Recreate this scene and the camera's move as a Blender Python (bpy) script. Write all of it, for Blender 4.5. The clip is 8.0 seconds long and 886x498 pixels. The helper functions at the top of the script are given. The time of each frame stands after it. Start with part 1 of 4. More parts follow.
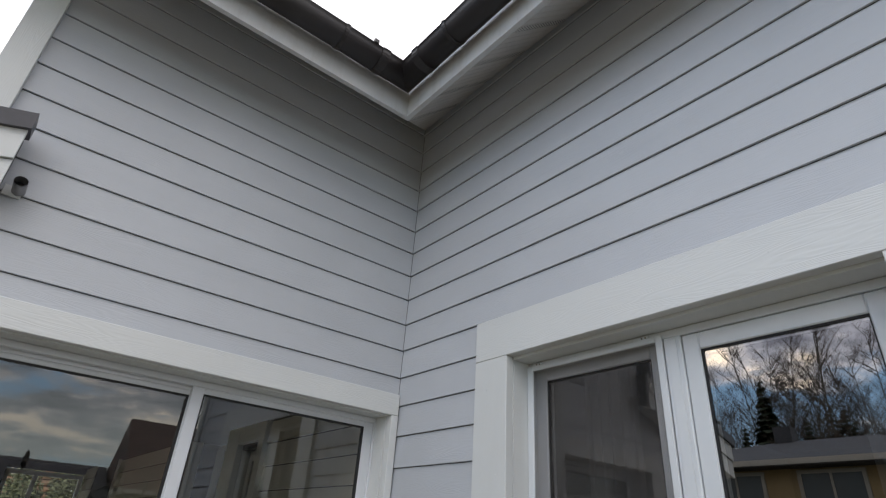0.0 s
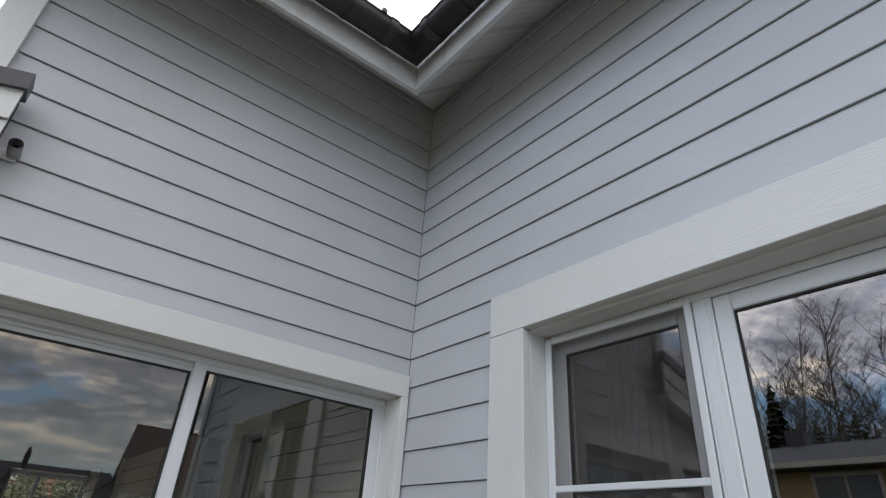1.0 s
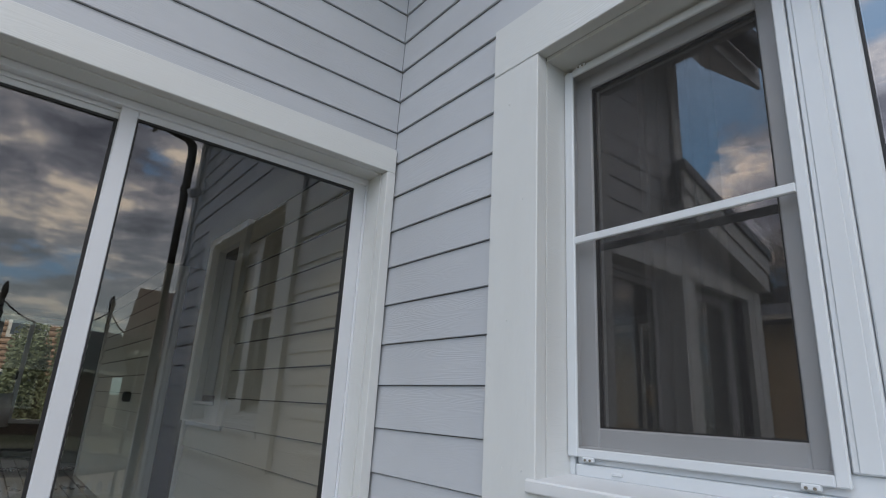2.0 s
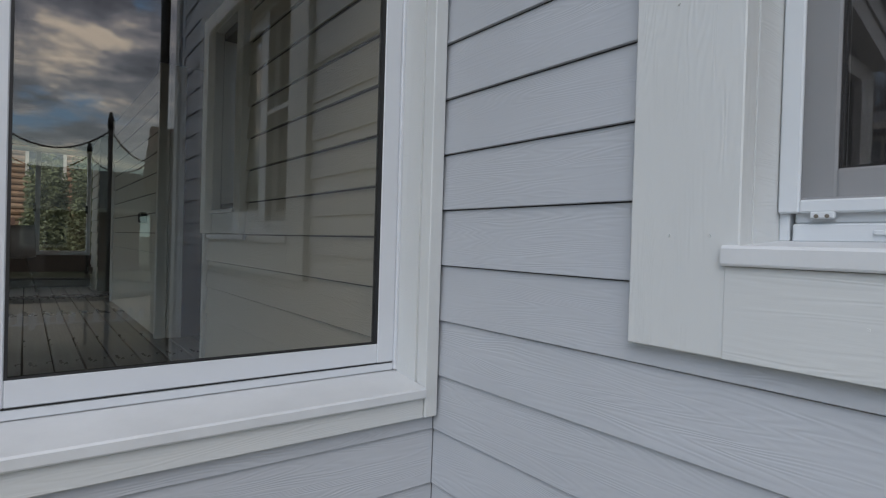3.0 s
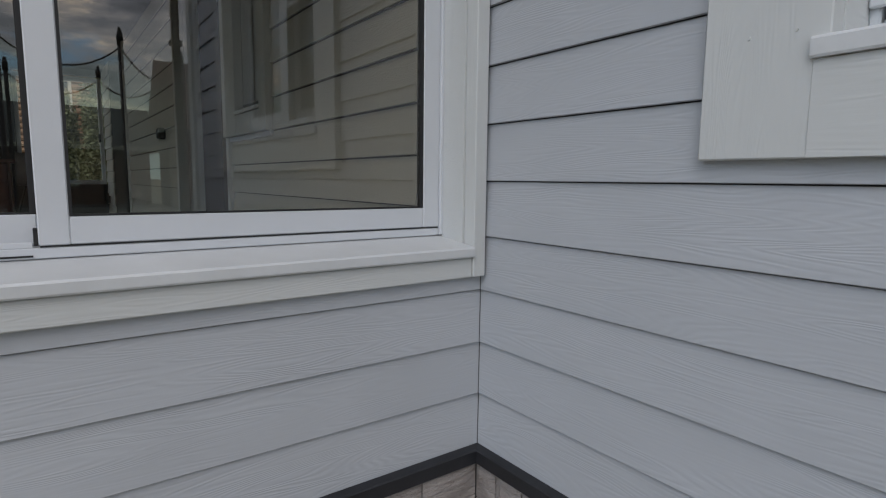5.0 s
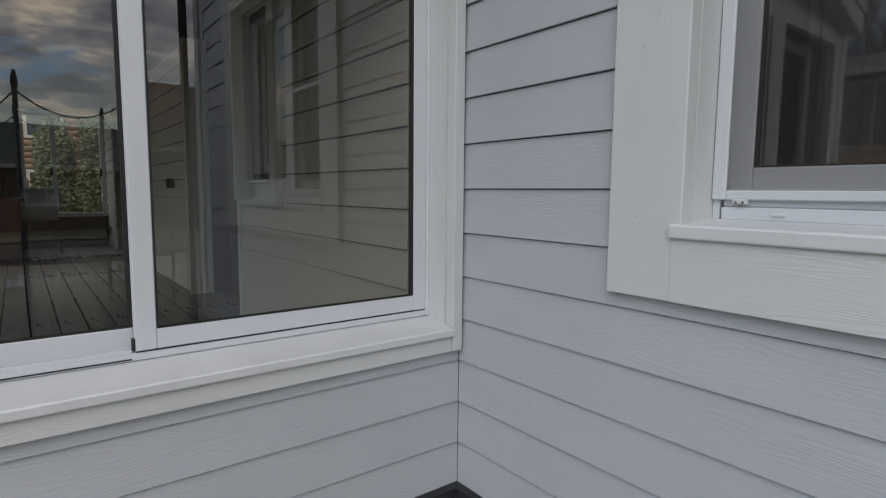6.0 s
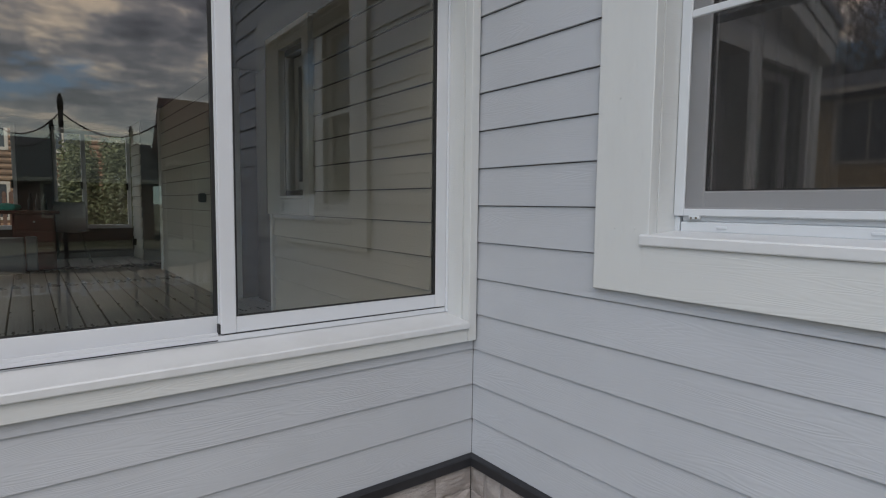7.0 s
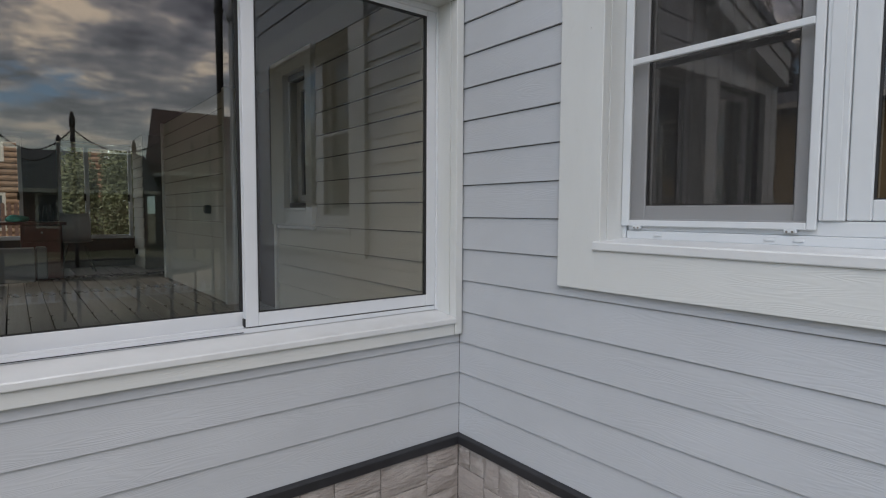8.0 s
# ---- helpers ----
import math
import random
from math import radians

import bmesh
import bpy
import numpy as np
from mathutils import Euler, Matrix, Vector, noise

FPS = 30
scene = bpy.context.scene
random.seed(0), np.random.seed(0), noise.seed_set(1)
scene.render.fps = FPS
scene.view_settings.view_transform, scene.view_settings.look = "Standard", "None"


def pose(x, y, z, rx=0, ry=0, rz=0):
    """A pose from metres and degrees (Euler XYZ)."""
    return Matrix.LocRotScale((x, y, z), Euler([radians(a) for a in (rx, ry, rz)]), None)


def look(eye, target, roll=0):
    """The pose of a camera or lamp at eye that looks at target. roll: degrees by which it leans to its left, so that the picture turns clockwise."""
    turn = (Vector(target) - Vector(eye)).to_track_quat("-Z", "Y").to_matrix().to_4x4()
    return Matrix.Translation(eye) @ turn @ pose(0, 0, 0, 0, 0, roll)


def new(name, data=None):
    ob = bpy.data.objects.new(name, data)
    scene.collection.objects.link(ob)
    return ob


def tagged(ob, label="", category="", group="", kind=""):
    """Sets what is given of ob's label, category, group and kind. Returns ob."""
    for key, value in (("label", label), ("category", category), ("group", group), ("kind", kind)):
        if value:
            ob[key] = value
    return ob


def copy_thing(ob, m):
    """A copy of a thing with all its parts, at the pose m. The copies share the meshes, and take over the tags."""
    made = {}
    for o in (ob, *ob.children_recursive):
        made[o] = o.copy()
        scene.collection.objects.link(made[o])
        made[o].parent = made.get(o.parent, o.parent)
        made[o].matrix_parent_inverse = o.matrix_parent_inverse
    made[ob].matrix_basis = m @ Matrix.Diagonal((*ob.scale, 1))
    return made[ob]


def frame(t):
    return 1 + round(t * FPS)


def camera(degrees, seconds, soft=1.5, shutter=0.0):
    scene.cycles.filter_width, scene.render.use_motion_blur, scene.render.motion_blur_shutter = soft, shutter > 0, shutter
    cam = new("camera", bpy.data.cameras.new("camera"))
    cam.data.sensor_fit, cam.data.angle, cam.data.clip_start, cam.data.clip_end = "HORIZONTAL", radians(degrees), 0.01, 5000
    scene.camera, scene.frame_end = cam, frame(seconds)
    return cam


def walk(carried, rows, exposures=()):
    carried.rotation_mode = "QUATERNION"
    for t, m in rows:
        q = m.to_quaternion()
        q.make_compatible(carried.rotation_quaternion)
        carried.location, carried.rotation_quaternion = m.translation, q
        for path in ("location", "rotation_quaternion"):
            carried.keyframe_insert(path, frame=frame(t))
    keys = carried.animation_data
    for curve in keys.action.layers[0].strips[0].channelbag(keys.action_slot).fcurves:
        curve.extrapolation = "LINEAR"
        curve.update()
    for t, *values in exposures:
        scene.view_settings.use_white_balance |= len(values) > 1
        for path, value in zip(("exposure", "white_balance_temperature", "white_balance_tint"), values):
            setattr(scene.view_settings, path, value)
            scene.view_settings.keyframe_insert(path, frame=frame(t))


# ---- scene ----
cam = camera(77.4, 8.0, 1.2)
PATH = [
    (0, (-1.741, -2.585, 2.022), (-0.671, -1.187, 2.97), 4.1),
    (0.5, (-1.716, -2.537, 1.996), (-0.664, -1.15, 2.98), 4.0),
    (1, (-1.65, -2.43, 1.923), (-0.602, -1.029, 2.893), 4.1),
    (1.5, (-1.417, -2.211, 1.808), (-0.311, -0.763, 2.632), 3.8),
    (2, (-1.214, -1.935, 1.647), (-0.03, -0.424, 2.207), 3.2),
    (2.2, (-1.162, -1.797, 1.592), (0.042, -0.251, 1.992), 3.0),
    (3.3, (-0.938, -1.191, 1.424), (0.257, 0.409, 1.315), 1.6),
    (3.5, (-0.943, -1.163, 1.377), (0.244, 0.439, 1.216), 1.7),
    (4, (-0.999, -1.168, 1.238), (0.172, 0.431, 0.97), 0.8),
    (4.2, (-1.003, -1.185, 1.192), (0.159, 0.418, 0.908), 0.8),
    (5.3, (-1.092, -1.262, 1.34), (0.092, 0.334, 1.112), 0.5),
    (5.5, (-1.137, -1.299, 1.451), (0.056, 0.292, 1.23), 0.4),
    (6, (-1.285, -1.571, 1.557), (-0.073, 0.007, 1.352), 0.5),
    (6.5, (-1.403, -1.814, 1.589), (-0.197, -0.229, 1.41), 0.4),
    (7, (-1.578, -1.859, 1.572), (-0.377, -0.268, 1.412), 0.6),
    (7.5, (-1.78, -1.934, 1.568), (-0.556, -0.359, 1.42), 0.6),
    (8, (-1.8, -2.171, 1.592), (-0.574, -0.596, 1.461), 0.3),
]
EXPOSURES = [(0, -0.38, 6700, 12.6), (1.5, -0.38, 6480, 12.2), (2.2, -0.31, 6420, 12.0), (3.5, -0.71, 6420, 12.0), (4.0, -0.79, 6480, 12.0), (5.5, -0.71, 6680, 12.6), (6.5, -0.57, 6740, 12.8), (8, -0.47, 6740, 12.8)]
walk(cam, [(t, look(eye, target, roll)) for t, eye, target, roll in PATH], EXPOSURES)
SKY = 0.9

# ---- world and sun ----
SUN_AZ, SUN_EL = radians(228), radians(38)
world = bpy.data.worlds.new("overcast_evening_sky")
scene.world = world
world.use_nodes = True
wt = world.node_tree
wt.nodes.clear()


def wmath(op, a, b=None):
    n = wt.nodes.new("ShaderNodeMath")
    n.operation = op
    for i, v in enumerate((a, b)):
        if v is None:
            continue
        if isinstance(v, (int, float)):
            n.inputs[i].default_value = v
        else:
            wt.links.new(v, n.inputs[i])
    return n.outputs[0]


def wramp(fac, stops):
    n = wt.nodes.new("ShaderNodeValToRGB")
    el = n.color_ramp.elements
    while len(el) < len(stops):
        el.new(0.5)
    for e, (p, c) in zip(el, stops):
        e.position, e.color = p, (*c, 1)
    wt.links.new(fac, n.inputs[0])
    return n.outputs[0]


def wmix(fac, a, b, blend="MIX"):
    n = wt.nodes.new("ShaderNodeMix")
    n.data_type, n.blend_type = "RGBA", blend
    for s, v in ((n.inputs[0], fac), (n.inputs[6], a), (n.inputs[7], b)):
        if isinstance(v, (int, float)):
            s.default_value = v
        elif isinstance(v, tuple):
            s.default_value = (*v, 1)
        else:
            wt.links.new(v, s)
    return n.outputs[2]


sky = wt.nodes.new("ShaderNodeTexSky")
sky.sky_type, sky.sun_disc, sky.sun_elevation, sky.sun_rotation = "NISHITA", False, SUN_EL, SUN_AZ
coord = wt.nodes.new("ShaderNodeTexCoord")
sep = wt.nodes.new("ShaderNodeSeparateXYZ")
wt.links.new(coord.outputs["Generated"], sep.inputs[0])
comb = wt.nodes.new("ShaderNodeCombineXYZ")
# a flat cloud layer: it crowds together towards the horizon
lift = wmath("ADD", wmath("MAXIMUM", sep.outputs[2], 0.0), 0.16)
wt.links.new(wmath("DIVIDE", sep.outputs[0], lift), comb.inputs[0])
wt.links.new(wmath("DIVIDE", sep.outputs[1], lift), comb.inputs[1])


def wnoise(scale, detail, rough, shift=0.0):
    n = wt.nodes.new("ShaderNodeTexNoise")
    m = wt.nodes.new("ShaderNodeMapping")
    m.inputs["Location"].default_value = (shift, shift * 0.7, 0)
    wt.links.new(comb.outputs[0], m.inputs[0])
    wt.links.new(m.outputs[0], n.inputs["Vector"])
    n.inputs["Scale"].default_value, n.inputs["Detail"].default_value, n.inputs["Roughness"].default_value = scale, detail, rough
    return n.outputs["Fac"]


west = wmath("MULTIPLY", wmath("MAXIMUM", wmath("MULTIPLY", sep.outputs[0], -1.0), 0.0), 0.10)
cover = wramp(wmath("SUBTRACT", wnoise(1.15, 9, 0.60, 3.1), west), [(0.385, (0, 0, 0)), (0.455, (1, 1, 1))])
body = wramp(wnoise(2.5, 10, 0.62, 7.7), [(0.36, (0.50, 0.53, 0.66)), (0.47, (1.15, 1.2, 1.38)), (0.54, (2.1, 2.05, 2.1)), (0.62, (5.2, 4.4, 3.5))])
# the clouds on the sun's side are brighter
sunny = wmath("ADD", wmath("MULTIPLY", wmath("MAXIMUM", wmath("SUBTRACT", wmath("MULTIPLY", sep.outputs[0], -1.0), 0.55), 0.0), 2.2), 1.0)
body = wmix(1.0, body, sunny, "MULTIPLY")
clear = wmix(1.0, sky.outputs[0], (0.15, 0.15, 0.15), "MULTIPLY")
clear = wmix(0.6, clear, (1.15, 2.4, 4.0))
low = wramp(sep.outputs[2], [(0.0, (0.95, 0.95, 0.95)), (0.09, (0.72, 0.72, 0.72)), (0.16, (0.35, 0.35, 0.35)), (0.30, (0.0, 0.0, 0.0))])
clouds = wmix(cover, clear, body)
clouds = wmix(low, clouds, (1.65, 1.98, 1.95))
high = wramp(sep.outputs[2], [(0.42, (0, 0, 0)), (0.9, (1, 1, 1))])
clouds = wmix(wmath("MULTIPLY", high, 0.8), clouds, (3.3, 3.35, 3.5))
bg = wt.nodes.new("ShaderNodeBackground")
wt.links.new(clouds, bg.inputs[0])
bg.inputs[1].default_value = SKY
wo = wt.nodes.new("ShaderNodeOutputWorld")
wt.links.new(bg.outputs[0], wo.inputs[0])

sun_data = bpy.data.lights.new("sun", "SUN")
sun_data.energy, sun_data.angle, sun_data.color = 0.9, radians(35), (1.0, 0.95, 0.88)
sun = new("sun", sun_data)
sun_dir = Vector((math.sin(SUN_AZ) * math.cos(SUN_EL), math.cos(SUN_AZ) * math.cos(SUN_EL), math.sin(SUN_EL)))
sun.matrix_world = look(sun_dir * 30, (0, 0, 0))


# ---- materials ----
class Nodes:
    """A small wrapper that keeps node code short."""

    def __init__(self, name):
        self.m = bpy.data.materials.new(name)
        self.m.use_nodes = True
        self.t = self.m.node_tree
        self.t.nodes.clear()
        self.out = self.t.nodes.new("ShaderNodeOutputMaterial")

    def put(self, sock, v):
        if isinstance(v, (int, float)):
            sock.default_value = v
        elif isinstance(v, tuple):
            sock.default_value = (*v, 1) if sock.type == "RGBA" and len(v) == 3 else v
        else:
            self.t.links.new(v, sock)

    def math(self, op, a, b=0.0):
        n = self.t.nodes.new("ShaderNodeMath")
        n.operation = op
        self.put(n.inputs[0], a), self.put(n.inputs[1], b)
        return n.outputs[0]

    def coords(self, scale=(1, 1, 1), jitter=False, which="Object"):
        c = self.t.nodes.new("ShaderNodeTexCoord")
        m = self.t.nodes.new("ShaderNodeMapping")
        m.inputs["Scale"].default_value = scale
        self.t.links.new(c.outputs[which], m.inputs[0])
        if jitter:
            i = self.t.nodes.new("ShaderNodeObjectInfo")
            j = self.t.nodes.new("ShaderNodeCombineXYZ")
            for k, f in enumerate((31.0, 17.0, 23.0)):
                self.put(j.inputs[k], self.math("MULTIPLY", i.outputs["Random"], f))
            self.t.links.new(j.outputs[0], m.inputs["Location"])
        return m.outputs[0]

    def noise(self, vec, scale=1.0, detail=4.0, rough=0.55, distort=0.0):
        n = self.t.nodes.new("ShaderNodeTexNoise")
        self.put(n.inputs["Vector"], vec)
        n.inputs["Scale"].default_value, n.inputs["Detail"].default_value = scale, detail
        n.inputs["Roughness"].default_value, n.inputs["Distortion"].default_value = rough, distort
        return n.outputs["Fac"]

    def ramp(self, fac, stops):
        n = self.t.nodes.new("ShaderNodeValToRGB")
        el = n.color_ramp.elements
        while len(el) < len(stops):
            el.new(0.5)
        for e, (p, c) in zip(el, stops):
            e.position, e.color = p, ((c, c, c, 1) if isinstance(c, (int, float)) else (*c, 1))
        self.put(n.inputs[0], fac)
        return n.outputs[0]

    def mix(self, fac, a, b, blend="MIX"):
        n = self.t.nodes.new("ShaderNodeMix")
        n.data_type, n.blend_type = "RGBA", blend
        self.put(n.inputs[0], fac), self.put(n.inputs[6], a), self.put(n.inputs[7], b)
        return n.outputs[2]

    def bump(self, height, strength, distance, base=None):
        n = self.t.nodes.new("ShaderNodeBump")
        n.inputs["Strength"].default_value, n.inputs["Distance"].default_value = strength, distance
        self.put(n.inputs["Height"], height)
        if base is not None:
            self.put(n.inputs["Normal"], base)
        return n.outputs[0]

    def rand(self):
        return self.t.nodes.new("ShaderNodeObjectInfo").outputs["Random"]

    def surface(self, color, rough=0.5, metal=0.0, normal=None, spec=0.5, trans=0.0):
        n = self.t.nodes.new("ShaderNodeBsdfPrincipled")
        self.put(n.inputs["Base Color"], color), self.put(n.inputs["Roughness"], rough), self.put(n.inputs["Metallic"], metal)
        n.inputs["Specular IOR Level"].default_value = spec
        if normal is not None:
            self.put(n.inputs["Normal"], normal)
        self.t.links.new(n.outputs[0], self.out.inputs[0])
        return self.m


def grained(name, color, rough=0.55, deep=0.35, vary=0.06, tint=(1, 1, 1)):
    """Painted fibre-cement with an embossed cedar grain that runs along local x."""
    n = Nodes(name)
    v = n.coords((1.1, 12, 12), jitter=True)
    field = n.noise(v, 1.0, 2.5, 0.45, 0.2)
    rings = n.math("SINE", n.math("MULTIPLY", field, 200.0))
    mask = n.ramp(n.noise(n.coords((2.5, 8, 8), jitter=True), 1.0, 2.0), [(0.36, 0.12), (0.62, 1.0)])
    fine = n.noise(n.coords((12, 180, 180), jitter=True), 1.0, 3.0)
    h = n.math("ADD", n.math("MULTIPLY", rings, mask), n.math("MULTIPLY", fine, 0.9))
    blot = n.noise(n.coords((2.2, 4, 4), jitter=True), 1.0, 5.0)
    c = n.mix(n.ramp(blot, [(0.3, 0.0), (0.7, 1.0)]), tuple(a * (1 - vary) for a in color), tuple(min(a * (1 + vary), 0.9) for a in color))
    c = n.mix(n.math("MULTIPLY", n.rand(), 0.5), c, tuple(a * (1 - vary) * t for a, t in zip(color, tint)))
    dirt = n.ramp(n.noise(n.coords((0.9, 30, 5), jitter=True), 1.0, 6.0, 0.65), [(0.55, 0.0), (0.80, 0.16)])
    c = n.mix(dirt, c, tuple(a * 0.72 for a in color))
    r = n.math("ADD", n.math("MULTIPLY", blot, 0.2), rough - 0.1)
    return n.surface(c, r, 0.0, n.bump(h, deep, 0.0009), 0.4)


def plain(name, color, rough=0.4, metal=0.0, vary=0.05, scale=6.0, grain=60.0, bump=0.06, dist=0.001, spec=0.5, jitter=False):
    n = Nodes(name)
    a = n.noise(n.coords((1, 1, 1), jitter), scale, 5.0, 0.6)
    b = n.noise(n.coords((1, 1, 1), jitter), grain, 4.0, 0.6)
    c = n.mix(n.ramp(a, [(0.3, 0.0), (0.7, 1.0)]), tuple(x * (1 - vary) for x in color), tuple(min(x * (1 + vary), 0.92) for x in color))
    c = n.mix(n.ramp(b, [(0.55, 0.0), (0.85, 0.35)]), c, tuple(x * (1 - 2 * vary) for x in color))
    r = n.math("ADD", n.math("MULTIPLY", a, 0.18), rough - 0.09)
    return n.surface(c, r, metal, n.bump(b, bump, dist), spec)


def glass(name, ior, tint, rough=0.0, streaks=0.0):
    """A pane: clear, with a mirror that grows towards grazing, and optional dried rain streaks."""
    n = Nodes(name)
    clear = n.t.nodes.new("ShaderNodeBsdfTransparent")
    n.put(clear.inputs[0], tint)
    shine = n.t.nodes.new("ShaderNodeBsdfGlossy")
    shine.inputs["Roughness"].default_value = rough
    fres = n.t.nodes.new("ShaderNodeFresnel")
    fres.inputs[0].default_value = ior
    m = n.t.nodes.new("ShaderNodeMixShader")
    n.put(m.inputs[0], fres.outputs[0])
    n.t.links.new(clear.outputs[0], m.inputs[1]), n.t.links.new(shine.outputs[0], m.inputs[2])
    last = m
    if streaks:
        dust = n.t.nodes.new("ShaderNodeBsdfDiffuse")
        n.put(dust.inputs[0], (0.55, 0.55, 0.53))
        runs = n.ramp(n.noise(n.coords((16, 16, 0.7)), 1.0, 3.0, 0.6), [(0.60, 0.0), (0.74, 1.0)])
        broken = n.ramp(n.noise(n.coords((3, 3, 5)), 1.0, 4.0, 0.6), [(0.45, 0.0), (0.65, 1.0)])
        film = n.ramp(n.noise(n.coords((2, 2, 2)), 1.0, 5.0, 0.6), [(0.4, 0.0), (0.8, 0.10)])
        last = n.t.nodes.new("ShaderNodeMixShader")
        n.put(last.inputs[0], n.math("MULTIPLY", n.math("ADD", n.math("MULTIPLY", runs, broken), film), streaks))
        n.t.links.new(m.outputs[0], last.inputs[1]), n.t.links.new(dust.outputs[0], last.inputs[2])
    n.t.links.new(last.outputs[0], n.out.inputs[0])
    return n.m


def veil(name, color, share, tint=(1, 1, 1)):
    """A fine net or sheer cloth: part of the light goes straight through."""
    n = Nodes(name)
    clear = n.t.nodes.new("ShaderNodeBsdfTransparent")
    n.put(clear.inputs[0], tint)
    cloth = n.t.nodes.new("ShaderNodeBsdfDiffuse")
    n.put(cloth.inputs[0], color)
    m = n.t.nodes.new("ShaderNodeMixShader")
    f = n.math("ADD", n.math("MULTIPLY", n.noise(n.coords((1, 1, 1)), 3.0, 2.0), 0.06), share - 0.03)
    n.put(m.inputs[0], f)
    n.t.links.new(clear.outputs[0], m.inputs[1]), n.t.links.new(cloth.outputs[0], m.inputs[2])
    n.t.links.new(m.outputs[0], n.out.inputs[0])
    return n.m


SIDING = grained("grey_siding", (0.455, 0.475, 0.505), 0.55, 0.27, 0.05)
CREAMBOARD = grained("cream_grey_siding", (0.48, 0.475, 0.425), 0.55, 0.25, 0.04)
TRIM = grained("white_trim_board", (0.60, 0.615, 0.61), 0.5, 0.24, 0.03)
PVC = plain("white_pvc", (0.58, 0.605, 0.625), 0.32, 0, 0.02, 4, 90, 0.02)
ALU = plain("white_powder_coated_aluminium", (0.61, 0.63, 0.66), 0.35, 0, 0.02, 5, 120, 0.03)
SILLM = plain("white_coated_sill", (0.62, 0.635, 0.645), 0.38, 0, 0.05, 7, 80, 0.04)
# Real rubber, and also the black put in for shade in gaps.
RUBBER_SHADE = plain("black_rubber_and_gap_shade", (0.012, 0.012, 0.013), 0.6)
DARKMETAL = plain("dark_coated_metal", (0.022, 0.023, 0.027), 0.34, 0.0, 0.25, 12, 150, 0.12)
GUTTER = plain("dark_brown_gutter_plastic", (0.020, 0.0165, 0.0165), 0.45, 0.0, 0.2, 9, 80, 0.05)
FLASH = plain("anthracite_roof_metal", (0.055, 0.054, 0.062), 0.42, 0.0, 0.15, 9, 80, 0.05)
# Dark tone stands in for shade in board joints, seams and vent slots.
WRAP = plain("housewrap_gap_shade", (0.085, 0.087, 0.092), 0.9)
INNER = plain("grey_interior_plaster", (0.56, 0.555, 0.51), 0.85)
# Near-black: the dimness inside the casement room is put into this colour.
DARKIN = plain("room_dimness_tone", (0.035, 0.035, 0.036), 0.9)
DARKPANE = plain("dark_window_glass", (0.012, 0.013, 0.015), 0.08, 0, 0.1)
# Near-black all over, so the sky mirrored in the panes stays clear.
CEIL = plain("near_black_porch_ceiling", (0.022, 0.019, 0.017), 0.8)
PANE = glass("sliding_window_glass", 2.15, (0.985, 0.975, 0.90), 0.0, 0.05)
PANE2 = glass("coated_casement_glass", 3.1, (0.45, 0.48, 0.49))
CLEAR = glass("thin_clear_glass", 1.12, (0.99, 0.995, 0.99))
SCREENNET = veil("grey_insect_net", (0.060, 0.058, 0.057), 0.21, (1.0, 0.99, 0.985))
SHEER = veil("sheer_white_curtain", (0.50, 0.49, 0.48), 0.42)
TRAMPNET = veil("green_black_safety_net", (0.03, 0.06, 0.045), 0.07, (0.92, 0.99, 0.95))
STEEL = plain("galvanised_pipe", (0.30, 0.30, 0.31), 0.4, 0.7)
SCREW = plain("rusty_screw", (0.18, 0.16, 0.13), 0.5, 0.5)


def stone_material():
    n = Nodes("split_face_plinth_stone")
    v = n.coords((1, 1, 1), True)
    big = n.noise(v, 7.0, 6.0, 0.62)
    fine = n.noise(v, 70.0, 6.0, 0.7)
    ridge = n.noise(n.coords((5, 5, 22), True), 2.0, 6.0, 0.65, 1.2)
    c = n.ramp(big, [(0.25, (0.28, 0.245, 0.225)), (0.5, (0.40, 0.365, 0.345)), (0.75, (0.52, 0.485, 0.465))])
    c = n.mix(n.math("MULTIPLY", n.rand(), 0.7), c, (0.42, 0.375, 0.355))
    c = n.mix(n.ramp(fine, [(0.5, 0.0), (0.8, 0.25)]), c, (0.22, 0.18, 0.16))
    b = n.bump(ridge, 1.0, 0.018)
    return n.surface(c, 0.85, 0, n.bump(fine, 0.5, 0.003, b), 0.3)


STONE = stone_material()
MORTAR = plain("dark_joint_mortar", (0.075, 0.065, 0.06), 0.95, 0, 0.2, 12, 200, 0.3, 0.003)


def deck_material():
    n = Nodes("weathered_grey_decking")
    v = n.coords((30, 0.5, 30), True)
    g = n.noise(v, 2.0, 8.0, 0.7, 0.4)
    s = n.noise(n.coords((1.0, 0.35, 1.0), False), 2.4, 5.0, 0.6)
    c = n.ramp(g, [(0.3, (0.14, 0.140, 0.138)), (0.7, (0.27, 0.270, 0.265))])
    c = n.mix(n.math("MULTIPLY", n.rand(), 0.35), c, (0.16, 0.145, 0.13))
    c = n.mix(n.ramp(s, [(0.45, 0.0), (0.8, 0.2)]), c, (0.12, 0.115, 0.11))
    return n.surface(c, n.ramp(s, [(0.3, 0.24), (0.7, 0.36)]), 0, n.bump(g, 0.3, 0.002), 0.6)


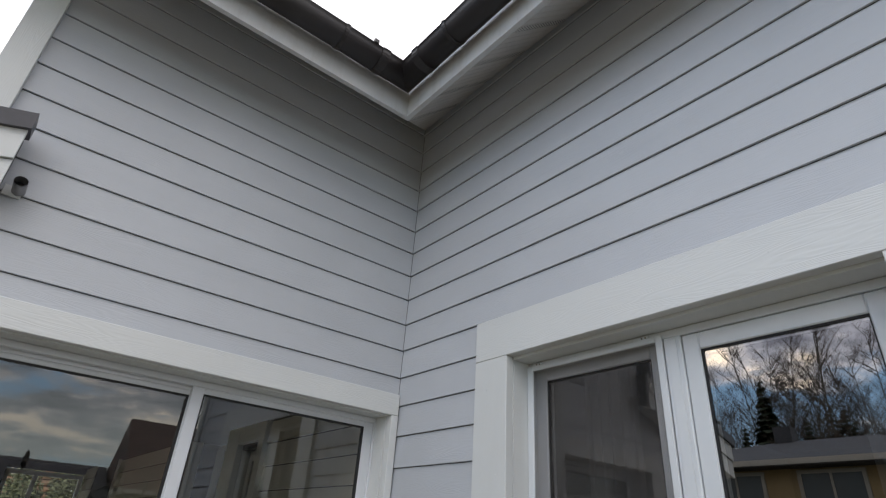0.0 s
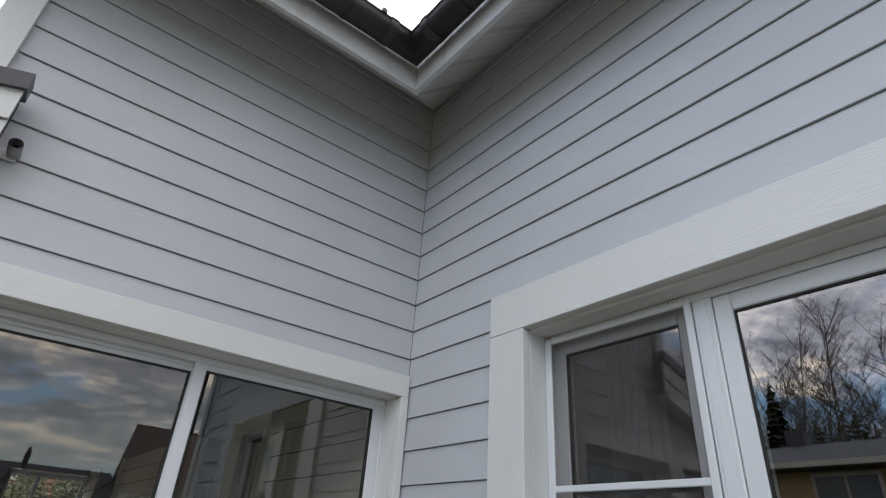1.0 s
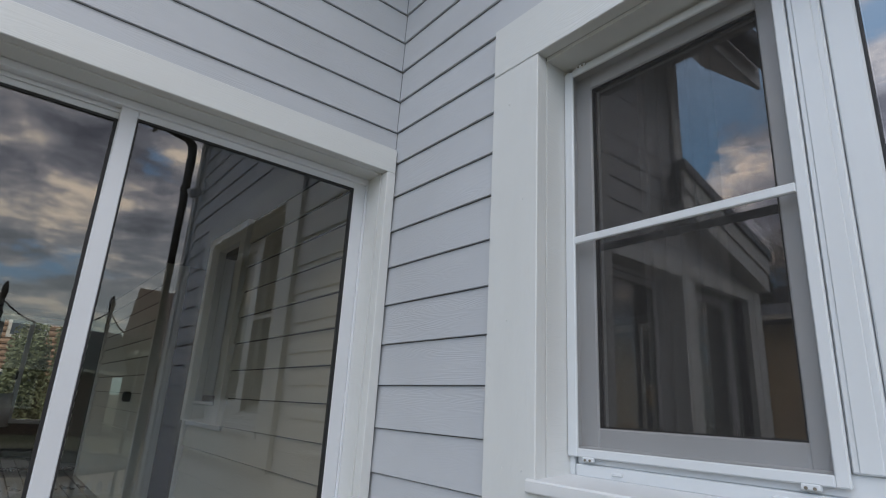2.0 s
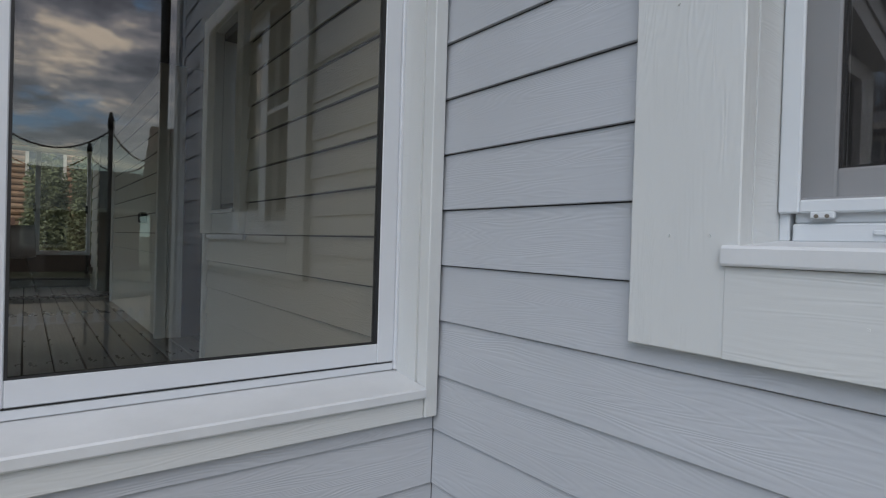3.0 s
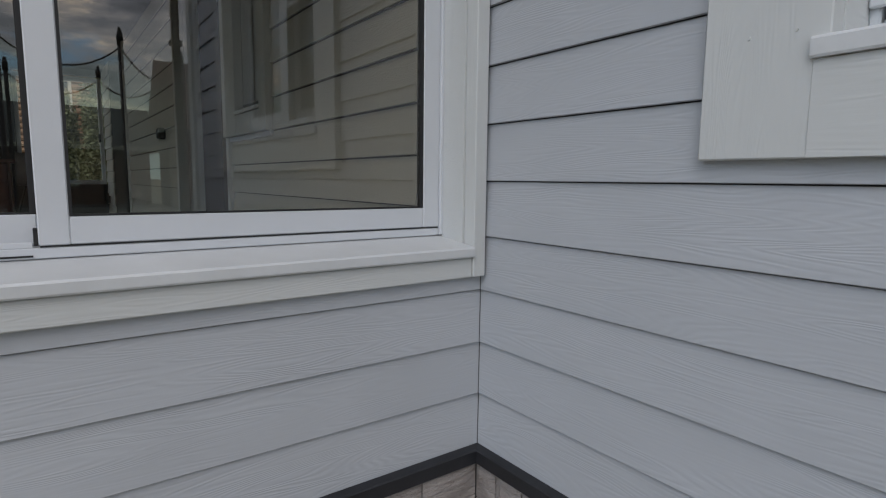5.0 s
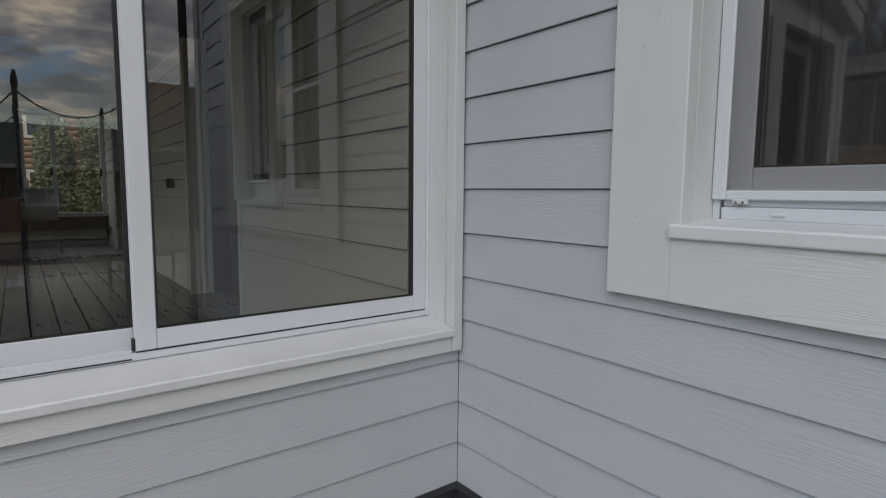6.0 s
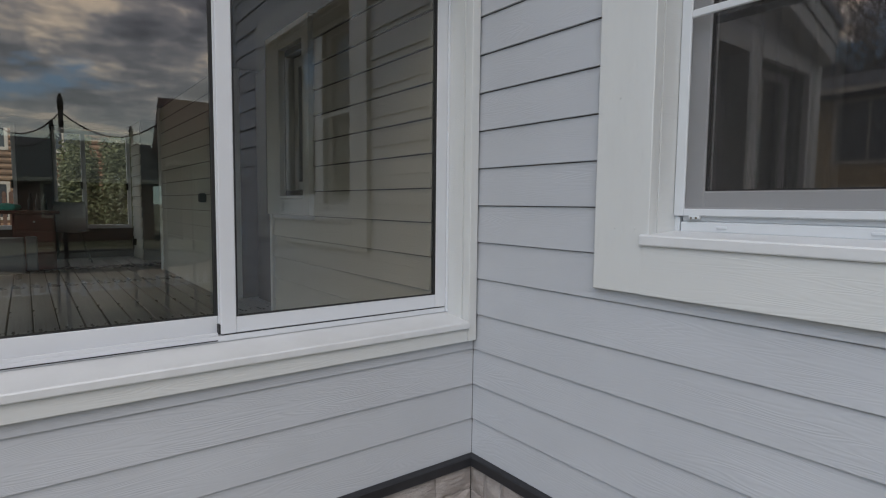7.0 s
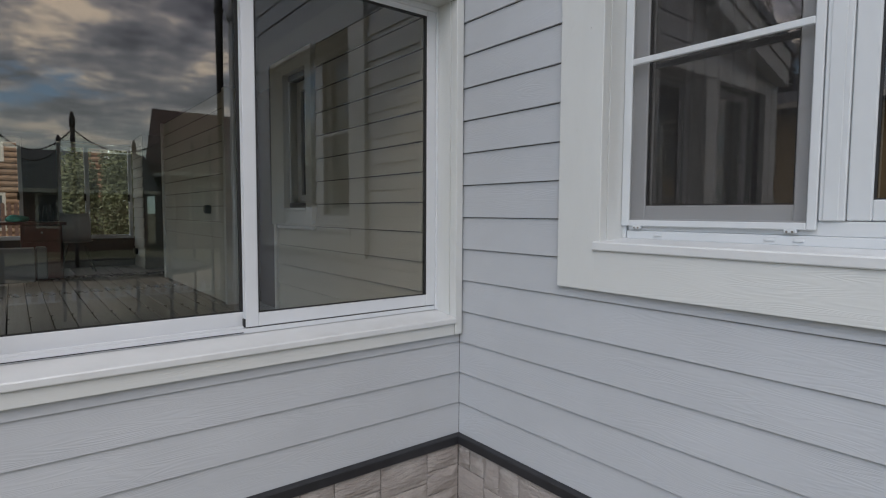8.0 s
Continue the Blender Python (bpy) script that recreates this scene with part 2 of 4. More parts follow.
DECK = deck_material()
BRICKISH = plain("weathered_log_wall", (0.20, 0.122, 0.075), 0.8, 0, 0.35, 3, 14, 0.4, 0.02)
TILEROOF = plain("brown_roof_tiles", (0.085, 0.052, 0.044), 0.7, 0, 0.3, 2, 12, 0.3, 0.02)
SLATE = plain("dark_shingle_roof", (0.045, 0.047, 0.055), 0.7, 0, 0.25, 2, 14, 0.4, 0.02)
OCHRE = plain("ochre_render", (0.36, 0.27, 0.15), 0.9, 0, 0.12, 2, 30, 0.2, 0.004)
CREAM = plain("cream_trim_paint", (0.42, 0.40, 0.36), 0.7)
BARK = plain("birch_and_spruce_bark", (0.10, 0.085, 0.07), 0.9, 0, 0.5, 3, 20, 0.5, 0.01)
TWIG = plain("bare_twigs", (0.10, 0.080, 0.066), 0.9, 0, 0.3, 3, 20, 0.1)
NEEDLE = plain("spruce_needles", (0.03, 0.045, 0.025), 0.85, 0, 0.4, 2, 20, 0.2, jitter=True)
HEDGE = plain("green_hedge_leaves", (0.125, 0.14, 0.07), 0.7, 0, 0.45, 3, 18, 0.1)
FENCEW = plain("brown_picket_wood", (0.11, 0.06, 0.045), 0.8, 0, 0.3, 4, 30, 0.2)
DARKWOOD = plain("dark_mahogany_wood", (0.075, 0.017, 0.012), 0.3, 0, 0.3, 6, 50, 0.1)
DARKBROWN = plain("dark_brown_panel", (0.022, 0.015, 0.014), 0.5, 0, 0.25)
GREYBOX = plain("grey_coated_steel_box", (0.12, 0.125, 0.13), 0.45)
PIERM = plain("dull_grey_pier_paint", (0.13, 0.13, 0.12), 0.7)
CHAIRW = plain("white_moulded_plastic", (0.34, 0.34, 0.34), 0.35)
TEAL = plain("teal_cloth", (0.05, 0.35, 0.28), 0.85)
DARKTUBE = plain("black_foam_and_tube", (0.015, 0.015, 0.016), 0.6)


def ground_material():
    n = Nodes("lawn_and_earth")
    a = n.noise(n.coords((1, 1, 1)), 0.35, 6.0, 0.6)
    b = n.noise(n.coords((1, 1, 1)), 14.0, 6.0, 0.7)
    c = n.mix(n.ramp(a, [(0.4, 0.0), (0.6, 1.0)]), (0.115, 0.105, 0.062), (0.23, 0.19, 0.145))
    c = n.mix(n.ramp(b, [(0.4, 0.0), (0.8, 0.6)]), c, (0.10, 0.10, 0.055))
    return n.surface(c, 0.95, 0, n.bump(b, 0.8, 0.03), 0.2)


LAWN = ground_material()

# ---- building helpers ----
BASE = {}


def box(bm, x0, x1, y0, y1, z0, z1, bevel=0.0):
    made = bmesh.ops.create_cube(bm, size=1.0, matrix=Matrix.Translation(((x0 + x1) / 2, (y0 + y1) / 2, (z0 + z1) / 2)) @ Matrix.Diagonal((abs(x1 - x0), abs(y1 - y0), abs(z1 - z0), 1)))
    if bevel:
        edges = list({e for v in made["verts"] for e in v.link_edges})
        bmesh.ops.bevel(bm, geom=edges, offset=bevel, segments=1, affect="EDGES")
    return bm


def boxes(*args, bevel=0.0):
    bm = bmesh.new()
    for a in args:
        box(bm, *a, bevel=bevel)
    return bm


def prism(points, axis, a, b):
    """A solid with the outline points (pairs) drawn out from a to b along x or y. Pairs are (y, z) for x and (x, z) for y."""
    bm = bmesh.new()
    put = (lambda p, d: (d, p[0], p[1])) if axis == "x" else (lambda p, d: (p[0], d, p[1]))
    va = [bm.verts.new(put(p, a)) for p in points]
    vb = [bm.verts.new(put(p, b)) for p in points]
    n = len(points)
    bm.faces.new(va), bm.faces.new(vb)
    for i in range(n):
        bm.faces.new((va[i], va[(i + 1) % n], vb[(i + 1) % n], vb[i]))
    bmesh.ops.recalc_face_normals(bm, faces=bm.faces)
    return bm


def tube(path, radius, sides=10, ends=True):
    """A round tube along a list of points; radius is a number or one number a point."""
    bm = bmesh.new()
    rr = radius if isinstance(radius, (list, tuple)) else [radius] * len(path)
    rings = []
    pts = [Vector(p) for p in path]
    for i, p in enumerate(pts):
        d = (pts[min(i + 1, len(pts) - 1)] - pts[max(i - 1, 0)]).normalized()
        q = d.to_track_quat("Z", "Y")
        rings.append([bm.verts.new(p + q @ Vector((math.cos(2 * math.pi * k / sides) * rr[i], math.sin(2 * math.pi * k / sides) * rr[i], 0))) for k in range(sides)])
    for r0, r1 in zip(rings, rings[1:]):
        for k in range(sides):
            bm.faces.new((r0[k], r0[(k + 1) % sides], r1[(k + 1) % sides], r1[k]))
    if ends:
        bm.faces.new(rings[0][::-1]), bm.faces.new(rings[-1])
    return bm


def join(*parts):
    out = bmesh.new()
    for b in parts:
        me = bpy.data.meshes.new("tmp")
        b.to_mesh(me)
        out.from_mesh(me)
        bpy.data.meshes.remove(me)
        b.free()
    return out


def mesh_of(name, bm, material, shift=None, smooth=False):
    if shift is not None:
        bmesh.ops.translate(bm, verts=bm.verts, vec=-Vector(shift))
    me = bpy.data.meshes.new(name)
    if smooth:
        for f in bm.faces:
            f.smooth = True
    bm.to_mesh(me)
    bm.free()
    for m in material if isinstance(material, (list, tuple)) else [material]:
        me.materials.append(m)
    return me


def thing(name, base, label="", category="", group="", kind=""):
    ob = tagged(new(name), label, category, group, kind)
    ob.empty_display_size = 0.1
    ob.location = base
    BASE[ob] = Vector(base)
    return ob


def solid(name, bm, material, base, label="", category="", group="", kind="", smooth=False):
    """A thing or a piece of the setting that is one mesh."""
    ob = tagged(new(name, mesh_of(name, bm, material, base, smooth)), label, category, group, kind)
    ob.location = base
    BASE[ob] = Vector(base)
    return ob


def part(name, bm, material, parent, label="", smooth=False):
    """A bmesh in world places as one mesh under a thing or a part."""
    ob = new(name, mesh_of(name, bm, material, BASE[parent], smooth))
    ob.parent = parent
    BASE[ob] = BASE[parent]
    return tagged(ob, label)


def at_pose(name, me, parent, m, label=""):
    """A piece that shares the mesh me, at the world pose m under a parent."""
    ob = new(name, me)
    ob.parent = parent
    ob.matrix_basis = Matrix.Translation(-BASE[parent]) @ m
    BASE[ob] = BASE[parent]
    return tagged(ob, label)


def pane_box(x0, x1, y0, y1, z0, z1, face):
    """A glass pane whose outer face, named by its normal, takes slot 0 and the rest slot 1."""
    bm = boxes((x0, x1, y0, y1, z0, z1))
    for f in bm.faces:
        f.normal_update()
        f.material_index = 0 if f.normal.dot(Vector(face)) > 0.9 else 1
    return bm


# ---- ground ----
bm = bmesh.new()
bmesh.ops.create_grid(bm, x_segments=40, y_segments=40, size=400)
solid("ground", bm, LAWN, (0, 0, 0), "lawn and bare earth round the house", "ground", "", "structure")

# ---- the two clad walls ----
# Negative LAP leaves open slots; the dark backing shows as lap shadow lines.
PLINTH, STEP, LAP = 0.45, 0.16, -0.0032
SIDE_FACE, TRIM_FACE = 0.0, -0.025
# openings: from, to, bottom, top along each wall, and the outer lines of the trim
LEFT_OPEN = [(-2.08, -0.050, 1.05, 2.634), (-3.10, -2.26, 1.05, 2.634)]
RIGHT_OPEN = [(-2.288, -0.866, 1.46, 2.792)]
LEFT_END, RIGHT_END, UPPER_END, EAVE = -3.34, -3.30, -2.222, 4.66

# shared frames: local x runs along the wall, local y points into it
LEFT_M = Matrix.Identity(4)
RIGHT_M = pose(0, 0, 0, 0, 0, -90)  # local x -> world -y, local y -> world +x

wall_left = thing("wall_north", (-1.6, 0.1, 0), "wall clad in pale grey grained lap boards", "wall", "", "structure")
wall_right = thing("wall_east", (0.1, -1.6, 0), "wall clad in pale grey grained lap boards", "wall", "", "structure")


def wall_core(u0, u1, z0, z1, opens, v0, v1):
    """Slabs round the openings, in the wall's own frame (u along, v deep)."""
    bm = bmesh.new()
    cuts = sorted(opens)
    u = u0
    for a, b, c, d in cuts:
        if a > u:
            box(bm, u, a, v0, v1, z0, z1)
        box(bm, a, b, v0, v1, z0, c)
        box(bm, a, b, v0, v1, d, z1)
        u = b
    box(bm, u, u1, v0, v1, z0, z1)
    return bm


core = wall_core(UPPER_END + 0.01, -0.03, 0.0, EAVE + 0.1, LEFT_OPEN[:1], 0.022, 0.21)
join_low = wall_core(LEFT_END + 0.01, UPPER_END + 0.005, 0.0, 3.15, LEFT_OPEN[1:], 0.022, 0.21)
part("wall_body", join(core, join_low), WRAP, wall_left)
ropen = [(-b, -a, c, d) for a, b, c, d in RIGHT_OPEN]
bm = wall_core(-0.20, -RIGHT_END - 0.01, 0.0, EAVE + 0.1, ropen, 0.022, 0.24)
bmesh.ops.transform(bm, matrix=RIGHT_M, verts=bm.verts)
part("wall_body", bm, WRAP, wall_right)


def board_mesh(length, height, lean, material=None):
    """One lap board: a thin slab, its foot standing proud, its head ending short of the next; local x along, origin at
    its left foot.
    """
    t = 0.0095
    y0, y1 = 0.0, lean * height
    bm = prism([(y0 + 0.0012, 0), (y0, 0.0015), (y1, height), (y1 + t, height), (y0 + t, 0)], "x", 0, length)
    me = bpy.data.meshes.new("board")
    bm.to_mesh(me)
    bm.free()
    me.materials.append(material or SIDING)
    return me


BOARDS = {}


def board(parent, m, u0, u1, z0, z1):
    if u1 - u0 < 0.01 or z1 - z0 < 0.012:
        return
    key = (round(u1 - u0, 4), round(z1 - z0, 4))
    if key not in BOARDS:
        BOARDS[key] = board_mesh(u1 - u0, z1 - z0, 0.0098 / (STEP + LAP))
    at_pose("board", BOARDS[key], parent, m @ Matrix.Translation((u0, 0, z0)))


def clad(parent, m, u0, u1, rows, opens, shrink, ends=None):
    """Rows of boards from u0 to u1, cut round the openings. ends(z) may shorten a row at its far end."""
    for k in range(rows):
        z0 = PLINTH + STEP * k
        z1 = z0 + STEP + LAP
        lo, hi = (u0, u1) if ends is None else ends(z0)
        spans = [(lo, hi)]
        for a, b, c, d in opens:
            a, b, c, d = a - shrink, b + shrink, c - 0.012, d + 0.012
            if z1 <= c or z0 >= d:
                continue
            nxt = []
            for s, e in spans:
                if b <= s or a >= e:
                    nxt.append((s, e))
                    continue
                if a > s:
                    nxt.append((s, a))
                if b < e:
                    nxt.append((b, e))
                if z0 < c:
                    board(parent, m, max(a, s), min(b, e), z0, c)
                if z1 > d:
                    board(parent, m, max(a, s), min(b, e), d, z1)
            spans = nxt
        for s, e in spans:
            board(parent, m, s, e, z0, z1)


# long runs are made of boards butted end to end
def left_ends(z):
    return (UPPER_END + 0.08, 0.014) if z > 3.1 else (LEFT_END + 0.08, 0.014)


clad(wall_left, LEFT_M, 0, 0, 27, LEFT_OPEN, 0.02, left_ends)
clad(wall_right, RIGHT_M, -0.014, -RIGHT_END - 0.08, 27, ropen, 0.05)


def strip(name, parent, m, u0, u1, v0, v1, z0, z1, material, label="", upright=False, bevel=0.0025):
    """A bevelled board laid along the wall, or upright; its grain runs along its length."""
    long, tall = (z1 - z0, u1 - u0) if upright else (u1 - u0, z1 - z0)
    bm = boxes((0, long, v0, v1, 0, tall), bevel=bevel)
    me = mesh_of(name, bm, material)
    turn = m @ Matrix.Translation((u1, 0, z0)) @ pose(0, 0, 0, 0, -90, 0) if upright else m @ Matrix.Translation((u0, 0, z0))
    return at_pose(name, me, parent, turn, label)


# dark strips for the inner corner's shaded seam, following the lean of each row
bm = bmesh.new()
for k in range(27):
    z0 = PLINTH + STEP * k
    row = tube([(-0.0008, -0.0008, z0), (0.0091, 0.0091, z0 + STEP)], 0.0016, 6)
    me = bpy.data.meshes.new("tmp")
    row.to_mesh(me)
    row.free()
    bm.from_mesh(me)
    bpy.data.meshes.remove(me)
part("sealant", bm, WRAP, wall_left, "thin dark strip for the shaded corner seam")

# corner boards
strip("corner_board", wall_left, LEFT_M, UPPER_END, UPPER_END + 0.118, -0.024, 0.02, 3.10, EAVE, TRIM, "white corner board", True)
strip("corner_board", wall_left, LEFT_M, LEFT_END, LEFT_END + 0.11, -0.024, 0.02, PLINTH, 3.12, TRIM, "white corner board", True)
strip("corner_board", wall_right, RIGHT_M, -RIGHT_END - 0.11, -RIGHT_END, -0.024, 0.02, PLINTH, EAVE, TRIM, "white corner board", True)
# clad return walls that close the upper block and the wing
bm = boxes((UPPER_END, UPPER_END + 0.18, 0.215, 6.0, 3.0, 6.0))
part("side_wall", bm, INNER, wall_left)
bm = prism([(0.0, 0.0), (6.0, 0.0), (6.0, EAVE), (3.0, EAVE + 2.6), (0.0, EAVE)], "y", RIGHT_END, RIGHT_END + 0.2)
part("gable_wall", bm, SIDING, wall_right, "wall round the corner")
part("back_wall", boxes((5.9, 6.0, RIGHT_END + 0.2, 9.0, 0.0, EAVE)), SIDING, wall_right)
part("far_wall", boxes((1.3, 5.9, 8.9, 9.0, 0.0, EAVE)), SIDING, wall_right)
part("upper_wall", boxes((0.35, 0.5, 0.22, 9.0, 2.83, EAVE + 0.1)), SIDING, wall_right)

# ---- sliding window beside the corner ----
a, b, c, d = LEFT_OPEN[0]
win1 = thing("window_1", (a, 0.15, c), "white aluminium sliding window with wide white trim and sill", "window", "", "structure")
strip("trim_board", win1, LEFT_M, a - 0.17, -0.006, TRIM_FACE, 0.02, d, d + 0.114, TRIM, "white head board")
strip("trim_board", win1, LEFT_M, b + 0.001, -0.006, TRIM_FACE - 0.002, 0.02, 0.975, d - 0.001, TRIM, "white jamb board", True)
strip("trim_board", win1, LEFT_M, a - 0.18, a, TRIM_FACE - 0.002, 0.02, 0.975, d - 0.001, TRIM, "white jamb board", True)
strip("trim_board", win1, LEFT_M, a + 0.001, b, TRIM_FACE + 0.004, 0.02, 0.974, 1.031, TRIM, "white apron board")
# reveal linings
part("reveal_lining", boxes((b - 0.004, b + 0.012, 0.021, 0.20, c, d)), TRIM, win1)
part("reveal_lining", boxes((a - 0.012, a + 0.004, 0.021, 0.20, c, d)), TRIM, win1)
strip("reveal_lining", win1, LEFT_M, a, b, 0.021, 0.20, d - 0.004, d + 0.012, TRIM)
# sill with a rolled nose and a slight fall
part("window_sill", prism([(-0.034, 1.034), (-0.036, 1.038), (-0.036, 1.058), (-0.032, 1.063), (0.185, 1.088), (0.185, 1.046), (0.0, 1.034)], "x", a + 0.002, b - 0.002), SILLM, win1, "white window sill")
# outer frame with its lower track
fr = bmesh.new()
box(fr, b - 0.014, b - 0.003, 0.118, 0.20, 1.086, d - 0.002, 0.002)
box(fr, a + 0.003, a + 0.016, 0.118, 0.20, 1.086, d - 0.002, 0.002)
box(fr, a + 0.016, b - 0.014, 0.112, 0.20, d - 0.032, d - 0.005, 0.002)
box(fr, a + 0.016, b - 0.014, 0.150, 0.156, d - 0.048, d - 0.032, 0.001)
box(fr, a + 0.016, b - 0.014, 0.128, 0.20, 1.084, 1.1065, 0.002)
box(fr, a + 0.016, -1.058, 0.128, 0.134, 1.1065, 1.118, 0.001)
part("window_frame", fr, ALU, win1, "white track frame")
# Black strips stand in for the shadow gaps under track and sash.
part("seal", boxes((a + 0.017, -1.058, 0.1262, 0.140, 1.0880, 1.0918)), RUBBER_SHADE, win1, "black strip for the shadow gap under the track")
part("seal", boxes((-1.046, b - 0.016, 0.1272, 0.140, 1.1068, 1.1095)), RUBBER_SHADE, win1, "black strip for the shadow gap under the sash")


def sliding_sash(parent, x0, x1, y0, y1, z0, z1, sl, sr, sb, st, label, cap):
    bm = bmesh.new()
    box(bm, x0, x0 + sl, y0, y1, z0, z1, 0.0025)
    box(bm, x1 - sr, x1, y0, y1, z0, z1, 0.0025)
    box(bm, x0 + sl, x1 - sr, y0 + 0.001, y1 - 0.001, z0, z0 + sb, 0.0025)
    box(bm, x0 + sl, x1 - sr, y0 + 0.001, y1 - 0.001, z1 - st, z1, 0.0025)
    sash = part("sash", bm, ALU, parent, label)
    gx0, gx1, gz0, gz1 = x0 + sl, x1 - sr, z0 + sb, z1 - st
    yg = (y0 + y1) / 2
    gk = bmesh.new()
    for q in ((gx0, gx0 + 0.006, gz0, gz1), (gx1 - 0.011, gx1, gz0, gz1), (gx0 + 0.006, gx1 - 0.011, gz0, gz0 + 0.004), (gx0 + 0.006, gx1 - 0.011, gz1 - 0.009, gz1)):
        box(gk, q[0], q[1], yg - 0.009, yg + 0.009, q[2], q[3])
    part("gasket", gk, RUBBER_SHADE, sash, "black rubber gasket")
    pane = part("pane", pane_box(gx0 + 0.004, gx1 - 0.004, yg - 0.003, yg + 0.003, gz0 + 0.002, gz1 - 0.003, (0, -1, 0)), [PANE, CLEAR], sash, "clear reflecting glass")
    pane.visible_shadow = False
    if cap:
        part("end_cap", boxes((x0 - 0.008, x0 - 0.0005, y0 + 0.002, y1, z0 + 0.001, z0 + 0.036), bevel=0.001), RUBBER_SHADE, sash, "black brush end cap")
    return sash


sliding_sash(win1, -1.048, -0.064, 0.126, 0.148, 1.110, 2.606, 0.054, 0.056, 0.058, 0.030, "white sash running in the front track", True)
sliding_sash(win1, a + 0.018, -0.998, 0.158, 0.182, 1.110, 2.600, 0.052, 0.050, 0.062, 0.034, "white sash running in the rear track", False)

# the next window of the same wall, seen in reflection
a, b, c, d = LEFT_OPEN[1]
win3 = thing("window_3", (a, 0.15, c), "white framed porch window with wide white trim", "window", "", "structure")
strip("trim_board", win3, LEFT_M, a - 0.11, b, TRIM_FACE, 0.02, d, d + 0.113, TRIM)
strip("trim_board", win3, LEFT_M, a - 0.11, b, TRIM_FACE, 0.02, c - 0.075, c, TRIM)
strip("trim_board", win3, LEFT_M, a - 0.11, a, TRIM_FACE - 0.002, 0.02, c, d, TRIM, "", True)
fr = bmesh.new()
box(fr, a, a + 0.06, 0.12, 0.18, c, d, 0.003), box(fr, b - 0.06, b, 0.12, 0.18, c, d, 0.003)
box(fr, a + 0.06, b - 0.06, 0.12, 0.18, c, c + 0.06, 0.003), box(fr, a + 0.06, b - 0.06, 0.12, 0.18, d - 0.06, d, 0.003)
part("window_frame", fr, ALU, win3)
p3 = part("pane", pane_box(a + 0.058, b - 0.058, 0.146, 0.152, c + 0.058, d - 0.058, (0, -1, 0)), [PANE, CLEAR], win3)
p3.visible_shadow = False

# ---- casement window of the right wall ----
# in its own frame: u = distance from the corner, v = depth into the wall
a, b, c, d = ropen[0]
win2 = thing("window_2", (0.12, -b, c), "white pvc casement window with wide white trim and insect screen", "window", "", "structure")


def rbox(*args, bevel=0.0):
    bm = boxes(*args, bevel=bevel)
    bmesh.ops.transform(bm, matrix=RIGHT_M, verts=bm.verts)
    return bm


TW = 0.206
strip("trim_board", win2, RIGHT_M, a - TW, b + TW, TRIM_FACE, 0.02, d + 0.010, d + TW, TRIM, "white head board")
strip("trim_board", win2, RIGHT_M, a - TW, a, TRIM_FACE + 0.001, 0.02, 1.292, d + 0.009, TRIM, "white jamb board", True)
strip("trim_board", win2, RIGHT_M, b, b + TW, TRIM_FACE + 0.001, 0.02, 1.292, d + 0.009, TRIM, "white jamb board", True)
strip("trim_board", win2, RIGHT_M, a - 0.022, b + 0.022, TRIM_FACE - 0.0008, 0.02, 1.2925, 1.449, TRIM, "white apron board", bevel=0.001)
part("reveal_lining", rbox((a - 0.012, a + 0.002, 0.021, 0.20, c, d)), TRIM, win2)
part("reveal_lining", rbox((b - 0.002, b + 0.012, 0.021, 0.20, c, d)), TRIM, win2)
part("reveal_lining", rbox((a, b, 0.021, 0.20, d - 0.002, d + 0.012)), TRIM, win2)
bm = prism([(-0.034, 1.450), (-0.036, 1.454), (-0.036, 1.479), (-0.032, 1.484), (0.15, 1.498), (0.15, 1.457), (0.0, 1.450)], "x", a - 0.024, b + 0.024)
bmesh.ops.transform(bm, matrix=RIGHT_M, verts=bm.verts)
part("window_sill", bm, SILLM, win2, "white window sill")
# outer frame, stepped, with lower drain track
F0, F1 = 0.118, 0.20
bm = bmesh.new()
box(bm, a + 0.002, a + 0.020, F0, F1, 1.494, d - 0.003, 0.003)
box(bm, b - 0.030, b - 0.002, F0, F1, 1.494, d - 0.003, 0.003)
box(bm, a + 0.026, b - 0.030, F0, F1, d - 0.034, d - 0.003, 0.003)
box(bm, a + 0.026, b - 0.030, F0 - 0.004, F1, 1.494, 1.526, 0.003)
box(bm, a + 0.026, b - 0.030, F0 + 0.006, F1, 1.526, 1.572, 0.003)
box(bm, 1.546, 1.615, F0 - 0.002, F1, 1.572, d - 0.034, 0.004)
box(bm, 1.560, 1.600, F0 - 0.006, F0 - 0.002, 1.574, d - 0.046, 0.002)
bmesh.ops.transform(bm, matrix=RIGHT_M, verts=bm.verts)
part("window_frame", bm, PVC, win2, "white pvc frame and mullion")


